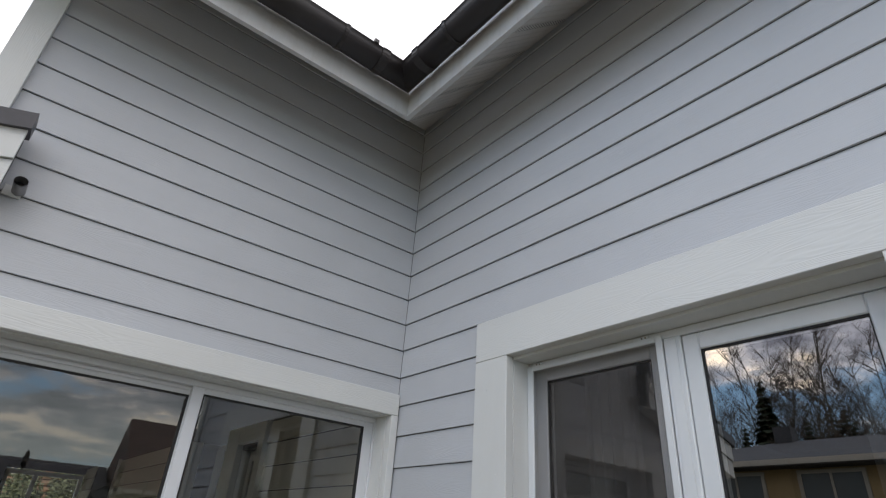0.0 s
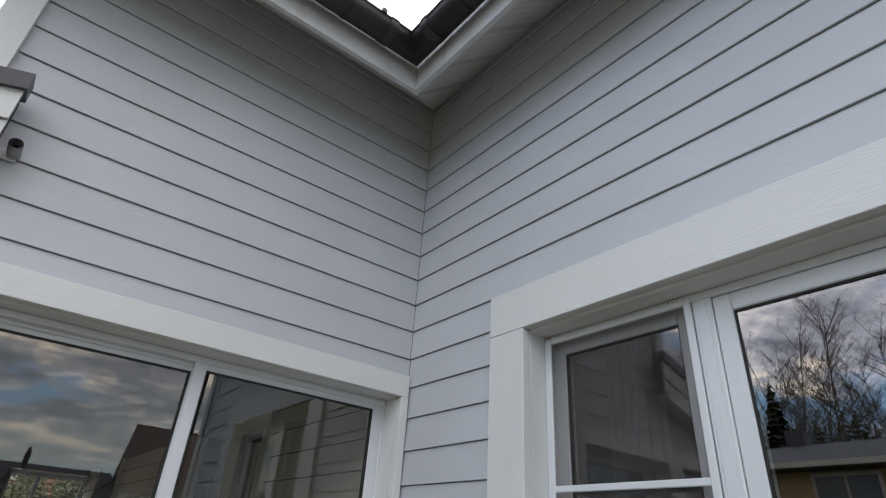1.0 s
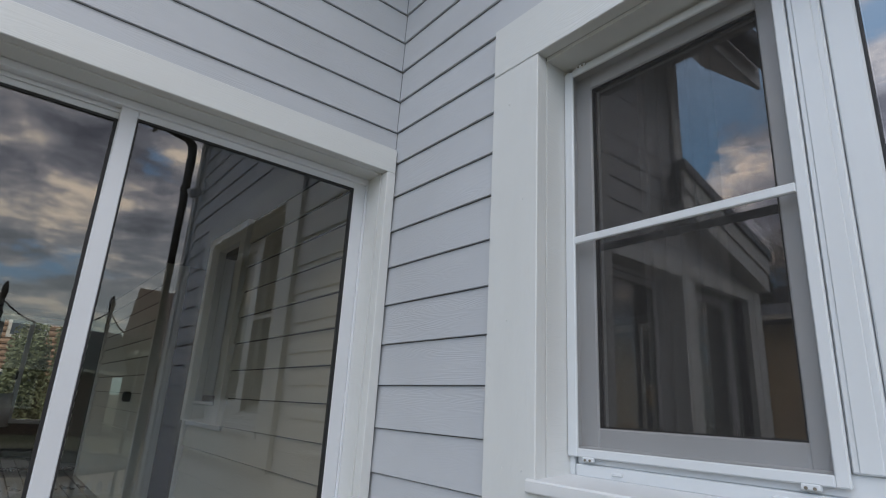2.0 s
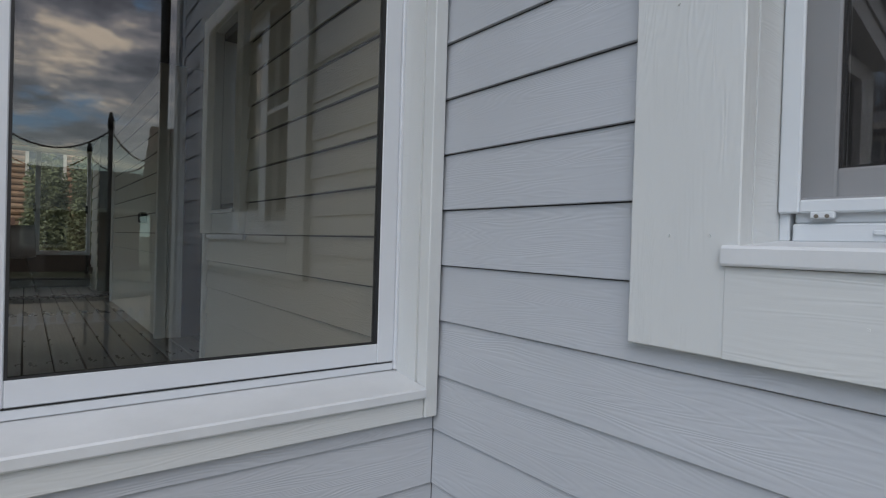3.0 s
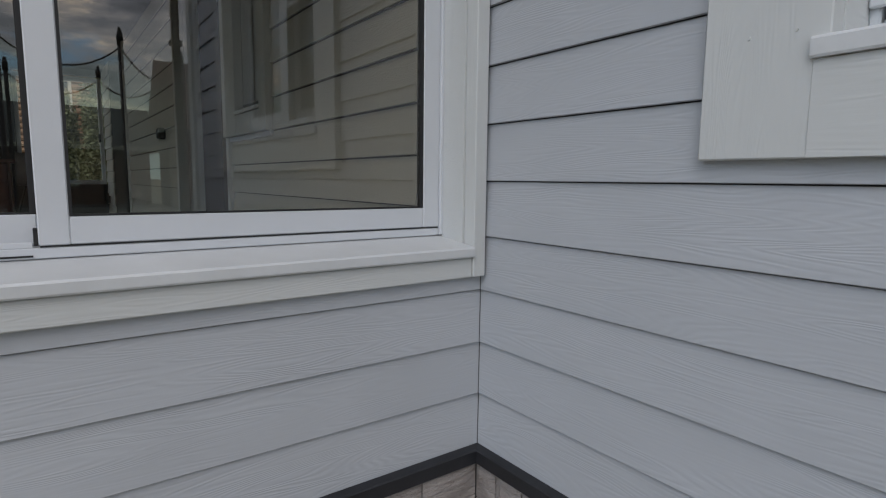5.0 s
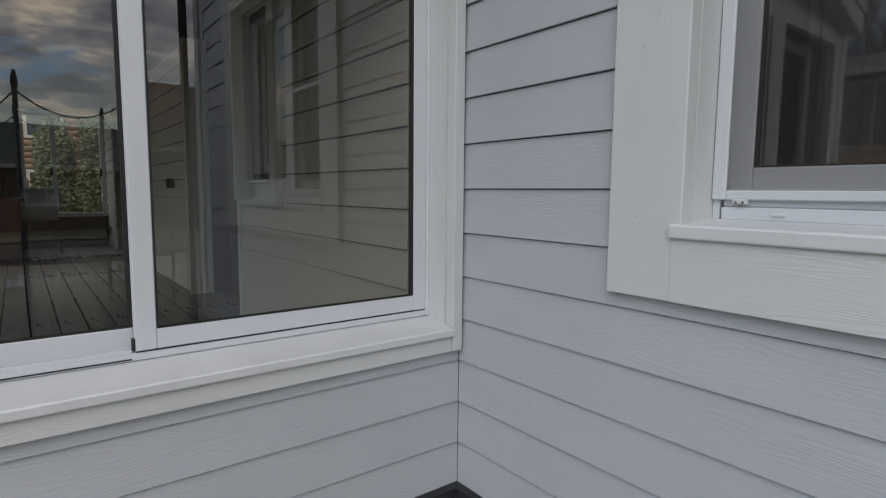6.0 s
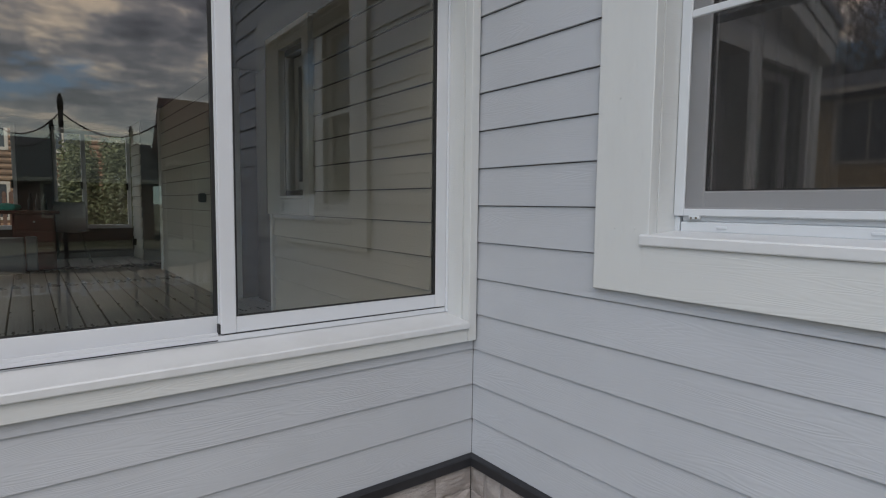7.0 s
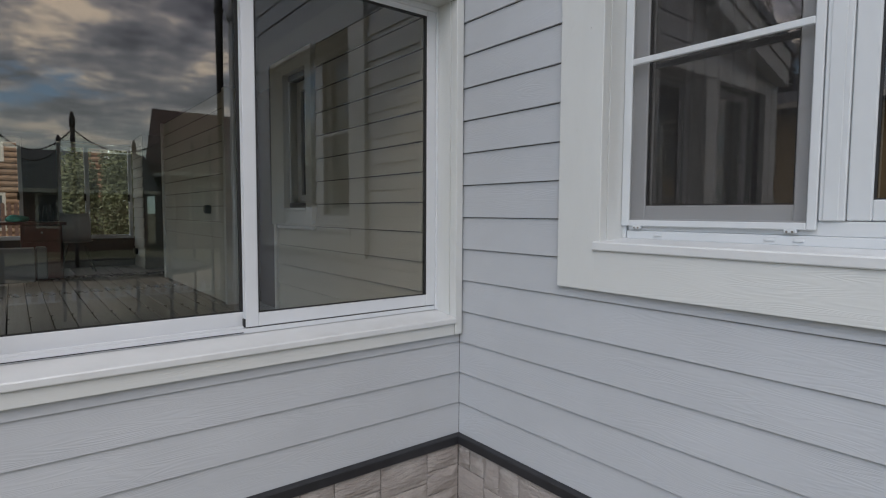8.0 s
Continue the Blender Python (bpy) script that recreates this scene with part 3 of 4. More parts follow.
def casement(u0, u1, v0, v1, z0, z1, w, label):
    bm = bmesh.new()
    for q in ((u0, u0 + w, z0, z1), (u1 - w, u1, z0, z1), (u0 + w, u1 - w, z0, z0 + w), (u0 + w, u1 - w, z1 - w, z1)):
        box(bm, q[0], q[1], v0, v1, q[2], q[3], 0.004)
    bmesh.ops.transform(bm, matrix=RIGHT_M, verts=bm.verts)
    sash = part("sash", bm, PVC, win2, label)
    g0, g1, h0, h1, vg = u0 + w, u1 - w, z0 + w, z1 - w, v0 + 0.018
    gk = bmesh.new()
    for q in ((g0, g0 + 0.005, h0, h1), (g1 - 0.005, g1, h0, h1), (g0 + 0.005, g1 - 0.005, h0, h0 + 0.005), (g0 + 0.005, g1 - 0.005, h1 - 0.006, h1)):
        box(gk, q[0], q[1], vg - 0.010, vg + 0.01, q[2], q[3])
    bmesh.ops.transform(gk, matrix=RIGHT_M, verts=gk.verts)
    part("gasket", gk, RUBBER_SHADE, sash, "black rubber gasket")
    bm = boxes((g0 + 0.003, g1 - 0.003, vg - 0.003, vg + 0.003, h0 + 0.003, h1 - 0.003))
    bmesh.ops.transform(bm, matrix=RIGHT_M, verts=bm.verts)
    for f in bm.faces:
        f.normal_update()
        f.material_index = 0 if f.normal.x < -0.9 else 1
    p = part("pane", bm, [PANE2, CLEAR], sash, "reflecting double glazing")
    p.visible_shadow = False


casement(a + 0.005, 1.539, 0.152, 0.205, 1.550, d - 0.010, 0.073, "white sash behind the screen")
casement(1.617, b - 0.040, 0.122, 0.190, 1.574, d - 0.036, 0.061, "white sash with reflecting glass")
# insect screen: thin white frame with a middle bar, grey net, corner clips
s0, s1, t0, t1 = a + 0.004, 1.546, 1.544, d - 0.020
bm = bmesh.new()
for q in ((s0, s0 + 0.034, t0, t1), (s1 - 0.027, s1, t0, t1), (s0 + 0.034, s1 - 0.027, t0, t0 + 0.023), (s0 + 0.034, s1 - 0.027, t1 - 0.022, t1), (s0 + 0.034, s1 - 0.027, 2.160, 2.184)):
    box(bm, q[0], q[1], 0.106, 0.117, q[2], q[3], 0.003)
bmesh.ops.transform(bm, matrix=RIGHT_M, verts=bm.verts)
screen = part("insect_screen", bm, PVC, win2, "thin white screen frame with a middle bar")
net = part("net", rbox((s0 + 0.033, s1 - 0.026, 0.113, 0.1137, t0 + 0.021, t1 - 0.021)), SCREENNET, screen, "grey insect net")
for u in (s0 + 0.07, s1 - 0.07):
    for z in (t0 - 0.004, t1 + 0.004):
        clip = join(rbox((u - 0.018, u + 0.018, 0.104, 0.116, z - 0.006, z + 0.006), bevel=0.002))
        part("clip", clip, PVC, screen, "small white clip")
        for du in (-0.008, 0.008):
            part("screw", tube([RIGHT_M @ Vector((u + du, 0.1045, z - 0.002)), RIGHT_M @ Vector((u + du, 0.102, z - 0.002))], 0.0035, 8), SCREW, screen)
for u in (a + 0.16, a + 0.55, 1.50, 1.95):
    part("drain_cover", rbox((u - 0.016, u + 0.016, F0 - 0.009, F0 - 0.003, 1.506, 1.515), bevel=0.002), PVC, win2, "small white drain cover")

# painted nail heads in the wide trim
nail_me = mesh_of("nail", tube([(0, -0.0012, 0), (0, 0.0015, 0)], [0.0022, 0.0028], 8), TRIM)
for u, z in ((a - 0.125, 1.50), (a - 0.05, 1.50), (a - 0.12, 1.92), (a - 0.06, 2.30), (a - 0.125, 2.66), (a - 0.10, 2.90), (a + 0.32, 2.90), (a + 0.74, 2.895), (a + 1.15, 2.90), (a + 0.18, 1.37), (a + 0.62, 1.365), (a + 1.05, 1.37)):
    at_pose("nail", nail_me, win2, RIGHT_M @ Matrix.Translation((u, TRIM_FACE, z)))

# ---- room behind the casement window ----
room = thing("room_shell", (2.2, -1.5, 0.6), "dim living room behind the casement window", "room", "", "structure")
# Every surface takes the near-black tone, so the room looks unlit.
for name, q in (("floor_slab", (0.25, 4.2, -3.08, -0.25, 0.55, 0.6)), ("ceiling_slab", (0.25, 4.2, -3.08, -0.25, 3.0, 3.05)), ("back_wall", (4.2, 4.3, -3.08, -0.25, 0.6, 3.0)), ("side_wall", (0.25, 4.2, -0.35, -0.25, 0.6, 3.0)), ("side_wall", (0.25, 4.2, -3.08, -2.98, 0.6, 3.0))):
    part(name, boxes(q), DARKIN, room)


def curtain(u0, u1, v, z0, z1, waves):
    bm = bmesh.new()
    n = waves * 8
    rows = []
    for z in (z0, (z0 + z1) / 2, z1):
        rows.append([bm.verts.new(RIGHT_M @ Vector((u0 + (u1 - u0) * i / n, v + 0.025 * math.sin(2 * math.pi * i / 8 + 0.4 * math.sin(i)), z))) for i in range(n + 1)])
    for r0, r1 in zip(rows, rows[1:]):
        for i in range(n):
            bm.faces.new((r0[i], r0[i + 1], r1[i + 1], r1[i]))
    return bm


solid("curtain", curtain(0.95, 1.22, 0.42, 0.65, 2.9, 5), SHEER, (0.42, -1.05, 0.65), "sheer white curtain hanging beside the window", "curtain", "", "", True)
solid("curtain", curtain(2.02, 2.30, 0.42, 0.65, 2.9, 5), SHEER, (0.42, -2.15, 0.65), "sheer white curtain hanging beside the window", "curtain", "", "", True)

# ---- eaves and gutters ----
OUT, FZ, SLOPE = 0.433, 4.235, 1.0
FT = 0.20
eaves = thing("eaves", (-0.2, -0.2, FZ), "white eaves with ribbed soffit boards", "eaves", "", "structure")
LFAR, RFAR = -2.75, -3.75


def mitred(profile, along_far_x, along_far_y):
    """Two runs of one profile (distance from the wall, z) that meet in the inner corner on the diagonal."""
    runs = []
    for k in (0, 1):
        bm = bmesh.new()
        near = [bm.verts.new((-p, -p, z)) for p, z in profile]
        far = [bm.verts.new((along_far_x, -p, z) if k == 0 else (-p, along_far_y, z)) for p, z in profile]
        n = len(profile)
        bm.faces.new(near), bm.faces.new(far)
        for i in range(n):
            bm.faces.new((near[i], near[(i + 1) % n], far[(i + 1) % n], far[i]))
        bmesh.ops.recalc_face_normals(bm, faces=bm.faces)
        runs.append(bm)
    return runs


def fascia_material():
    n = Nodes("streaked_white_fascia")
    streak = n.noise(n.coords((9, 9, 0.9)), 1.0, 6.0, 0.7)
    spot = n.noise(n.coords((1, 1, 1)), 5.0, 5.0, 0.6)
    c = n.mix(n.ramp(streak, [(0.50, 0.0), (0.85, 0.45)]), (0.56, 0.57, 0.58), (0.28, 0.25, 0.22))
    c = n.mix(n.ramp(spot, [(0.5, 0.0), (0.75, 0.4)]), c, (0.40, 0.37, 0.33))
    return n.surface(c, 0.45, 0, n.bump(streak, 0.05, 0.001), 0.45)


FASCIA = fascia_material()
SOFFIT = plain("ribbed_white_soffit", (0.62, 0.60, 0.575), 0.55, 0, 0.08, 5, 60, 0.05)
for run in mitred([(OUT, FZ), (OUT, FZ + FT), (OUT - 0.02, FZ + FT), (OUT - 0.02, FZ + 0.01), (OUT - 0.03, FZ + 0.003)], LFAR, RFAR):
    part("fascia_board", run, FASCIA, eaves, "white fascia with rain streaks")
# soffit boards: panels of 0.3 m with three ribs, running from wall to fascia
rise = (OUT - 0.02) * SLOPE


def soffit_panel(k, u0, u1):
    n = 6
    bm = bmesh.new()
    ribs = []
    for i in range(n + 1):
        u = u0 + (u1 - u0) * i / n
        for du, dz in ((0.0, 0.0), (0.003, 0.006), (0.006, 0.0)):
            if u + du <= u1 + 1e-6:
                ribs.append((u + du, dz))
    rows = []
    for u, dz in ribs:
        w_in, w_out = 0.002, OUT - 0.018
        if k == 0:
            a, b = (-max(u, w_in), -w_in), (-max(u, 0), -min(w_out, max(u, 0.004)))
        else:
            a, b = (-w_in, -max(u, w_in)), (-min(w_out, max(u, 0.004)), -max(u, 0))
        za = FZ + 0.004 + rise + dz
        wb = min(w_out, max(u, 0.004))
        zb = FZ + 0.004 + rise * (1 - wb / w_out) + dz
        rows.append((bm.verts.new((a[0], a[1], za)), bm.verts.new((b[0], b[1], zb)), bm.verts.new((b[0], b[1], zb + 0.012)), bm.verts.new((a[0], a[1], za + 0.012))))
    for r0, r1 in zip(rows, rows[1:]):
        for i in range(4):
            bm.faces.new((r0[i], r0[(i + 1) % 4], r1[(i + 1) % 4], r1[i]))
    bmesh.ops.recalc_face_normals(bm, faces=bm.faces)
    return bm


for k, far in ((0, -LFAR), (1, -RFAR)):
    u = 0.0
    while u < far - 0.05:
        part("soffit_panel", soffit_panel(k, u, min(u + 0.2985, far)), SOFFIT, eaves)
        u += 0.3
# perforations of the soffit: rows of short dark slots on every second band
bm = bmesh.new()
for k, far in ((1, -RFAR),):
    u = 0.36
    while u < far - 0.1:
        for band in range(4):
            for j in range(19):
                wq = 0.03 + j * 0.02
                uu = u + band * 0.012
                z = FZ + 0.0035 + rise * (1 - wq / (OUT - 0.018))
                box(bm, -wq - 0.005, -wq + 0.005, -uu - 0.0012, -uu + 0.0012, z - 0.0008, z + 0.001)
        u += 0.3
holes = part("perforation", bm, WRAP, eaves, "rows of small dark vent slots")
holes["kind"] = "stuff"

gutter = thing("gutter", (-0.45, -0.45, FZ + 0.1), "dark brown half-round gutter with inner corner", "gutter")
GR, GC, GZ = 0.0775, OUT + 0.092, FZ + 0.190
prof = [(GC + GR * math.cos(t), GZ + GR * math.sin(t)) for t in [math.pi + math.pi * i / 14 for i in range(15)]]
outer = prof + [(GC + GR + 0.006, GZ + 0.004), (GC + GR + 0.004, GZ + 0.010), (GC + GR - 0.004, GZ + 0.006)] + [(GC + (GR - 0.004) * math.cos(t), GZ + (GR - 0.004) * math.sin(t)) for t in [2 * math.pi - math.pi * i / 14 for i in range(15)]]
for run in mitred(outer, LFAR + 0.05, RFAR + 0.05):
    part("trough", run, GUTTER, gutter, "", True)


def gutter_sleeve(k, u, w):
    pr = [(GC + (GR + 0.003) * math.cos(t), GZ + (GR + 0.003) * math.sin(t)) for t in [math.pi + math.pi * i / 14 for i in range(15)]]
    pr += [(GC + GR + 0.008, GZ + 0.012), (GC + GR - 0.004, GZ + 0.012)] + [(GC + GR * math.cos(t), GZ + GR * math.sin(t)) for t in [2 * math.pi - math.pi * i / 14 for i in range(15)]]
    bm = prism([(-p, z) for p, z in pr], "x" if k == 0 else "y", -u, -u - w)
    return bm


for k in (0, 1):
    part("joint_sleeve", gutter_sleeve(k, GC + GR + 0.085, 0.05), GUTTER, gutter)
for u in (0.95, 1.55, 2.15):
    for k in (0, 1):
        part("bracket", gutter_sleeve(k, u, 0.022), GUTTER, gutter)
part("bracket_end", boxes((-0.80, -0.772, -GC - GR - 0.012, -GC - GR + 0.012, GZ + 0.004, GZ + 0.035), bevel=0.003), GUTTER, gutter)

# downpipe at the far end of the right wall
downpipe = thing("downpipe", (-0.1, -3.42, 0), "dark brown round downpipe at the wall's end", "downpipe")
part("pipe", tube([(-GC, -3.50, GZ - 0.05), (-GC, -3.50, GZ - 0.12), (-0.42, -3.48, GZ - 0.19), (-0.15, -3.42, GZ - 0.29), (-0.095, -3.40, GZ - 0.36), (-0.085, -3.40, GZ - 0.46), (-0.085, -3.40, 0.12)], 0.043, 14), GUTTER, downpipe, "", True)
for z in (0.9, 2.3, 3.6):
    part("clamp", tube([(-0.085, -3.40, z - 0.02), (-0.085, -3.40, z + 0.02)], 0.05, 14), GUTTER, downpipe)
part("outlet", tube([(-GC, -3.50, GZ - 0.02), (-GC, -3.50, GZ - 0.09)], [0.055, 0.047], 14), GUTTER, downpipe)

# spotlight high on the right wall
spot = thing("wall_spotlight", (-0.05, -3.02, 3.5), "small white outdoor wall spotlight", "lamp")
part("bracket", boxes((-0.022, 0.0, -3.06, -2.98, 3.46, 3.58), bevel=0.004), PVC, spot)
part("head", tube([(-0.03, -3.02, 3.5), (-0.12, -3.04, 3.44)], [0.035, 0.05], 14), PVC, spot, "white lamp head", True)

# roof planes above the two eaves
roof = thing("roof", (1, 1, FZ), "dark roof planes over the inner corner", "roof", "", "structure")
zt = FZ + FT + 0.03
for k, run in enumerate(mitred([(OUT + 0.03, zt), (OUT + 0.03, zt + 0.05), (-3.0, zt + 0.05 + 3.3 * SLOPE), (-3.0, zt + 3.3 * SLOPE)], LFAR, RFAR)):
    part("roof_plane", run, SLATE, roof)

# ---- lower gable roof edge of the porch wing ----
porch_roof = thing("porch_roof", (-2.9, -0.1, 3.1), "low porch roof edge with white barge board and dark metal cap", "roof", "", "structure")
TAN = math.tan(radians(16.5))


def raked(x0, x1, zoff0, zoff1, y0, y1):
    z = lambda x: 3.468 + (x + 2.0) * TAN
    return prism([(x0, z(x0) + zoff0), (x1, z(x1) + zoff0), (x1, z(x1) + zoff1), (x0, z(x0) + zoff1)], "y", y0, y1)


part("barge_board", raked(-3.31, -2.002, -0.215, -0.075, -0.135, -0.110), TRIM, porch_roof, "white barge board")
part("barge_board", raked(-3.31, -2.002, -0.36, -0.219, -0.122, -0.104), TRIM, porch_roof, "white lower barge board")
part("soffit_board", raked(-3.31, -2.006, -0.355, -0.335, -0.103, 0.0), TRIM, porch_roof)
# Black infill put in for the shaded gap between barge board and wall.
part("infill", raked(-3.29, -2.008, -0.334, -0.08, -0.103, -0.028), RUBBER_SHADE, porch_roof)
part("metal_cap", raked(-3.35, -1.992, -0.078, 0.0, -0.155, -0.05), FLASH, porch_roof, "dark grey metal cap")
part("roof_plane", raked(-3.40, -2.23, -0.06, -0.005, 0.004, 9.4), FLASH, porch_roof)

# short pipe stub beside the barge board
stub = thing("pipe_stub", (-1.92, -0.02, 3.15), "short grey pipe stub sticking out of the boards", "pipe")
bm = tube([(-1.950, 0.0, 3.182), (-1.950, -0.085, 3.190)], 0.024, 18, False)
part("tube", join(bm, tube([(-1.950, -0.085, 3.190), (-1.950, 0.0, 3.182)], 0.0195, 18, False)), STEEL, stub, "", True)
# Black disc stands in for the shade inside the pipe.
part("mouth", tube([(-1.950, -0.045, 3.186), (-1.950, -0.040, 3.1855)], 0.0195, 18), RUBBER_SHADE, stub)
part("wall_plate", boxes((-2.000, -1.935, -0.008, 0.0, 3.150, 3.197), bevel=0.002), TRIM, stub)

# ---- plinth ----
flash = thing("plinth_flashing", (0, 0, PLINTH), "black metal drip flashing over the stone plinth", "flashing", "", "structure")
for run in mitred([(-0.012, PLINTH + 0.004), (0.020, PLINTH - 0.006), (0.024, PLINTH - 0.010), (0.024, PLINTH - 0.048), (0.020, PLINTH - 0.052), (0.012, PLINTH - 0.046), (0.010, PLINTH - 0.016), (-0.012, PLINTH - 0.014)], LEFT_END, RIGHT_END):
    part("drip_edge", run, DARKMETAL, flash)
plinth = thing("plinth", (0, 0, 0), "plinth of split-face beige stones with dark joints", "plinth", "", "structure")
for run in mitred([(-0.021, 0.0), (-0.006, 0.0), (-0.006, PLINTH - 0.015), (-0.021, PLINTH - 0.015)], LEFT_END, RIGHT_END):
    part("joint_bed", run, MORTAR, plinth)

# ---- glazed porch behind the sliding window ----
PF, FAR, PX = 0.68, 8.40, -3.22
porch = thing("porch_shell", (-2, 4.6, PF), "long glazed porch with grey lap-board house wall", "porch", "", "structure")
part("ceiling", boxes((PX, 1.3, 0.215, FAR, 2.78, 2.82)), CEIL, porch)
# Subfloor coloured black to stand in for shade between the deck planks.
part("subfloor", boxes((PX, 0.6, 0.215, FAR + 0.1, 0.40, 0.55)), RUBBER_SHADE, porch)
part("parapet", boxes((PX, 0.25, FAR, FAR + 0.12, 0.55, 1.14)), DARKBROWN, porch, "dark brown parapet")
part("kerb", boxes((PX - 0.12, PX, 0.215, FAR + 0.12, 0.55, 0.80)), DARKBROWN, porch, "low dark kerb")
part("lintel", boxes((PX, 0.25, FAR, FAR + 0.12, 2.68, 2.80)), DARKBROWN, porch)
part("lintel", boxes((PX - 0.12, PX, 0.215, FAR + 0.12, 2.62, 2.80)), DARKBROWN, porch)
part("front_inner_wall", boxes((PX - 0.13, PX, 0.222, 0.30, 0.55, 2.8)), INNER, porch)
# house wall inside: a near stretch with a window, a shallow recess with a dark door, a far stretch, a grey pier
HX, FX, SX = -0.085, -0.150, -0.185
NEAR_END, FAR_START, FAR_END, PIER = 2.27, 3.36, 6.20, 7.55
WY0, WY1 = 1.62, 2.03
# Backing coloured near-black so the porch board joints look shaded.
part("house_wall", boxes((HX + 0.02, HX + 0.2, 0.222, WY0, PF - 0.1, 2.8), (HX + 0.02, HX + 0.2, WY1, NEAR_END - 0.002, PF - 0.1, 2.8), (HX + 0.02, HX + 0.2, WY0, WY1, PF - 0.1, 1.66), (HX + 0.02, HX + 0.2, WY0, WY1, 2.60, 2.8)), DARKBROWN, porch)
part("recess_wall", boxes((0.20, 0.32, 2.2, 3.45, PF - 0.1, 2.8)), DARKBROWN, porch)
part("house_wall", boxes((FX + 0.02, FX + 0.2, FAR_START + 0.03, FAR_END, PF - 0.1, 2.8)), DARKBROWN, porch)
part("end_wall", boxes((FX + 0.205, 0.9, FAR_END - 0.12, FAR_END, PF - 0.1, 2.8), (0.75, 0.9, FAR_END, FAR, PF - 0.1, 2.8)), INNER, porch)


def porch_board(y0, y1, x, z0):
    """A lap board whose outer face looks to -x."""
    key = ("p", round(y1 - y0, 3))
    if key not in BOARDS:
        BOARDS[key] = board_mesh(y1 - y0, STEP - 0.0055, 0.014 / STEP, CREAMBOARD)
    at_pose("board", BOARDS[key], porch, pose(x, y1, z0, 0, 0, -90))


for k in range(13):
    z0 = PF + 0.01 + STEP * k
    porch_board(0.225, WY0 - 0.09 if 1.50 < z0 + STEP - 0.02 else NEAR_END - 0.005, HX, z0)
    porch_board(FAR_START + 0.05, FAR_END - 0.03, FX, z0)
    porch_board(PIER + 0.012, FAR, SX, z0)
part("cut_board", boxes((HX - 0.004, HX + 0.018, WY0 - 0.09, NEAR_END - 0.03, 1.462, 1.488), bevel=0.002), SIDING, porch)
for y0, y1, x in ((NEAR_END - 0.03, NEAR_END + 0.012, HX), (FAR_START, FAR_START + 0.06, FX), (FAR_END - 0.04, FAR_END + 0.005, FX)):
    part("corner_board", boxes((x - 0.016, x + 0.06, y0, y1, PF, 2.78), bevel=0.003), TRIM, porch, "white corner board")
part("return_board", boxes((FX + 0.061, 0.02, FAR_START + 0.002, FAR_START + 0.028, PF, 2.78), bevel=0.003), TRIM, porch, "white return beside the door recess")
# Dark block added to keep stray light out behind the return.
part("door_jamb", boxes((0.021, 0.199, FAR_START + 0.004, FAR_START + 0.08, PF, 2.78)), DARKBROWN, porch, "dark block added to close the door recess")
part("pier", boxes((SX + 0.022, 0.74, PIER, FAR, PF, 2.78), bevel=0.004), PIERM, porch, "grey pier")

pw = thing("porch_window", (HX, 1.9, 1.5), "white pvc window in the porch's house wall", "window", "", "structure")
fr = bmesh.new()
box(fr, HX - 0.03, HX + 0.02, WY0 - 0.10, WY0, 1.49, 2.77, 0.003), box(fr, HX - 0.03, HX + 0.02, WY1, NEAR_END + 0.014, 1.49, 2.77, 0.003)
box(fr, HX - 0.029, HX + 0.02, WY0, WY1, 1.49, 1.60, 0.003), box(fr, HX - 0.029, HX + 0.02, WY0, WY1, 2.64, 2.77, 0.003)
part("trim_board", fr, TRIM, pw)
part("reveal_lining", boxes((HX + 0.0205, HX + 0.16, WY1 - 0.004, WY1 + 0.01, 1.61, 2.62)), TRIM, pw)
part("window_sill", boxes((HX - 0.04, HX + 0.08, WY0 - 0.01, WY1 - 0.005, 1.602, 1.622), bevel=0.003), SILLM, pw)
for u0, u1, v0, w in ((WY0 + 0.004, WY1 - 0.005, 0.085, 0.045), (WY0 + 0.05, WY1 - 0.05, 0.072, 0.055)):
    fr = bmesh.new()
    dz = 0.0 if w < 0.05 else 0.046
    for q in ((u0, u0 + w, 1.624 + dz, 2.62 - dz), (u1 - w, u1, 1.624 + dz, 2.62 - dz), (u0 + w, u1 - w, 1.624 + dz, 1.624 + dz + w), (u0 + w, u1 - w, 2.62 - dz - w, 2.62 - dz)):
        box(fr, HX + v0, HX + v0 + 0.06, q[0], q[1], q[2], q[3], 0.004)
    part("window_frame" if w < 0.05 else "sash", fr, PVC, pw)
part("pane", boxes((HX + 0.098, HX + 0.104, WY0 + 0.10, WY1 - 0.10, 1.72, 2.52)), DARKPANE, pw, "dark glass")
door = thing("door_1", (0.16, 2.8, PF), "dark brown house door in the porch recess", "door", "", "structure")
part("leaf", boxes((0.14, 0.195, 2.33, 3.28, PF, PF + 2.05), bevel=0.004), DARKBROWN, door)
part("handle", tube([(0.14, 2.43, PF + 1.0), (0.09, 2.43, PF + 1.0), (0.09, 2.54, PF + 1.0)], 0.01, 8), STEEL, door)
box_lamp = thing("wall_box", (FX, 3.98, 1.66), "small black socket box on the lap boards", "socket")
part("body", boxes((FX - 0.045, FX + 0.01, 3.94, 4.02, 1.57, 1.66), bevel=0.006), RUBBER_SHADE, box_lamp)
part("cover", boxes((FX - 0.052, FX - 0.0455, 3.95, 4.01, 1.58, 1.65), bevel=0.002), DARKTUBE, box_lamp)
sock = thing("floor_socket", (SX, 8.2, 0.93), "small black socket low on the boards", "socket")
part("body", boxes((SX - 0.05, SX + 0.008, 8.10, 8.18, 0.88, 0.98), bevel=0.006), RUBBER_SHADE, sock)

# deck planks
DW = 0.140
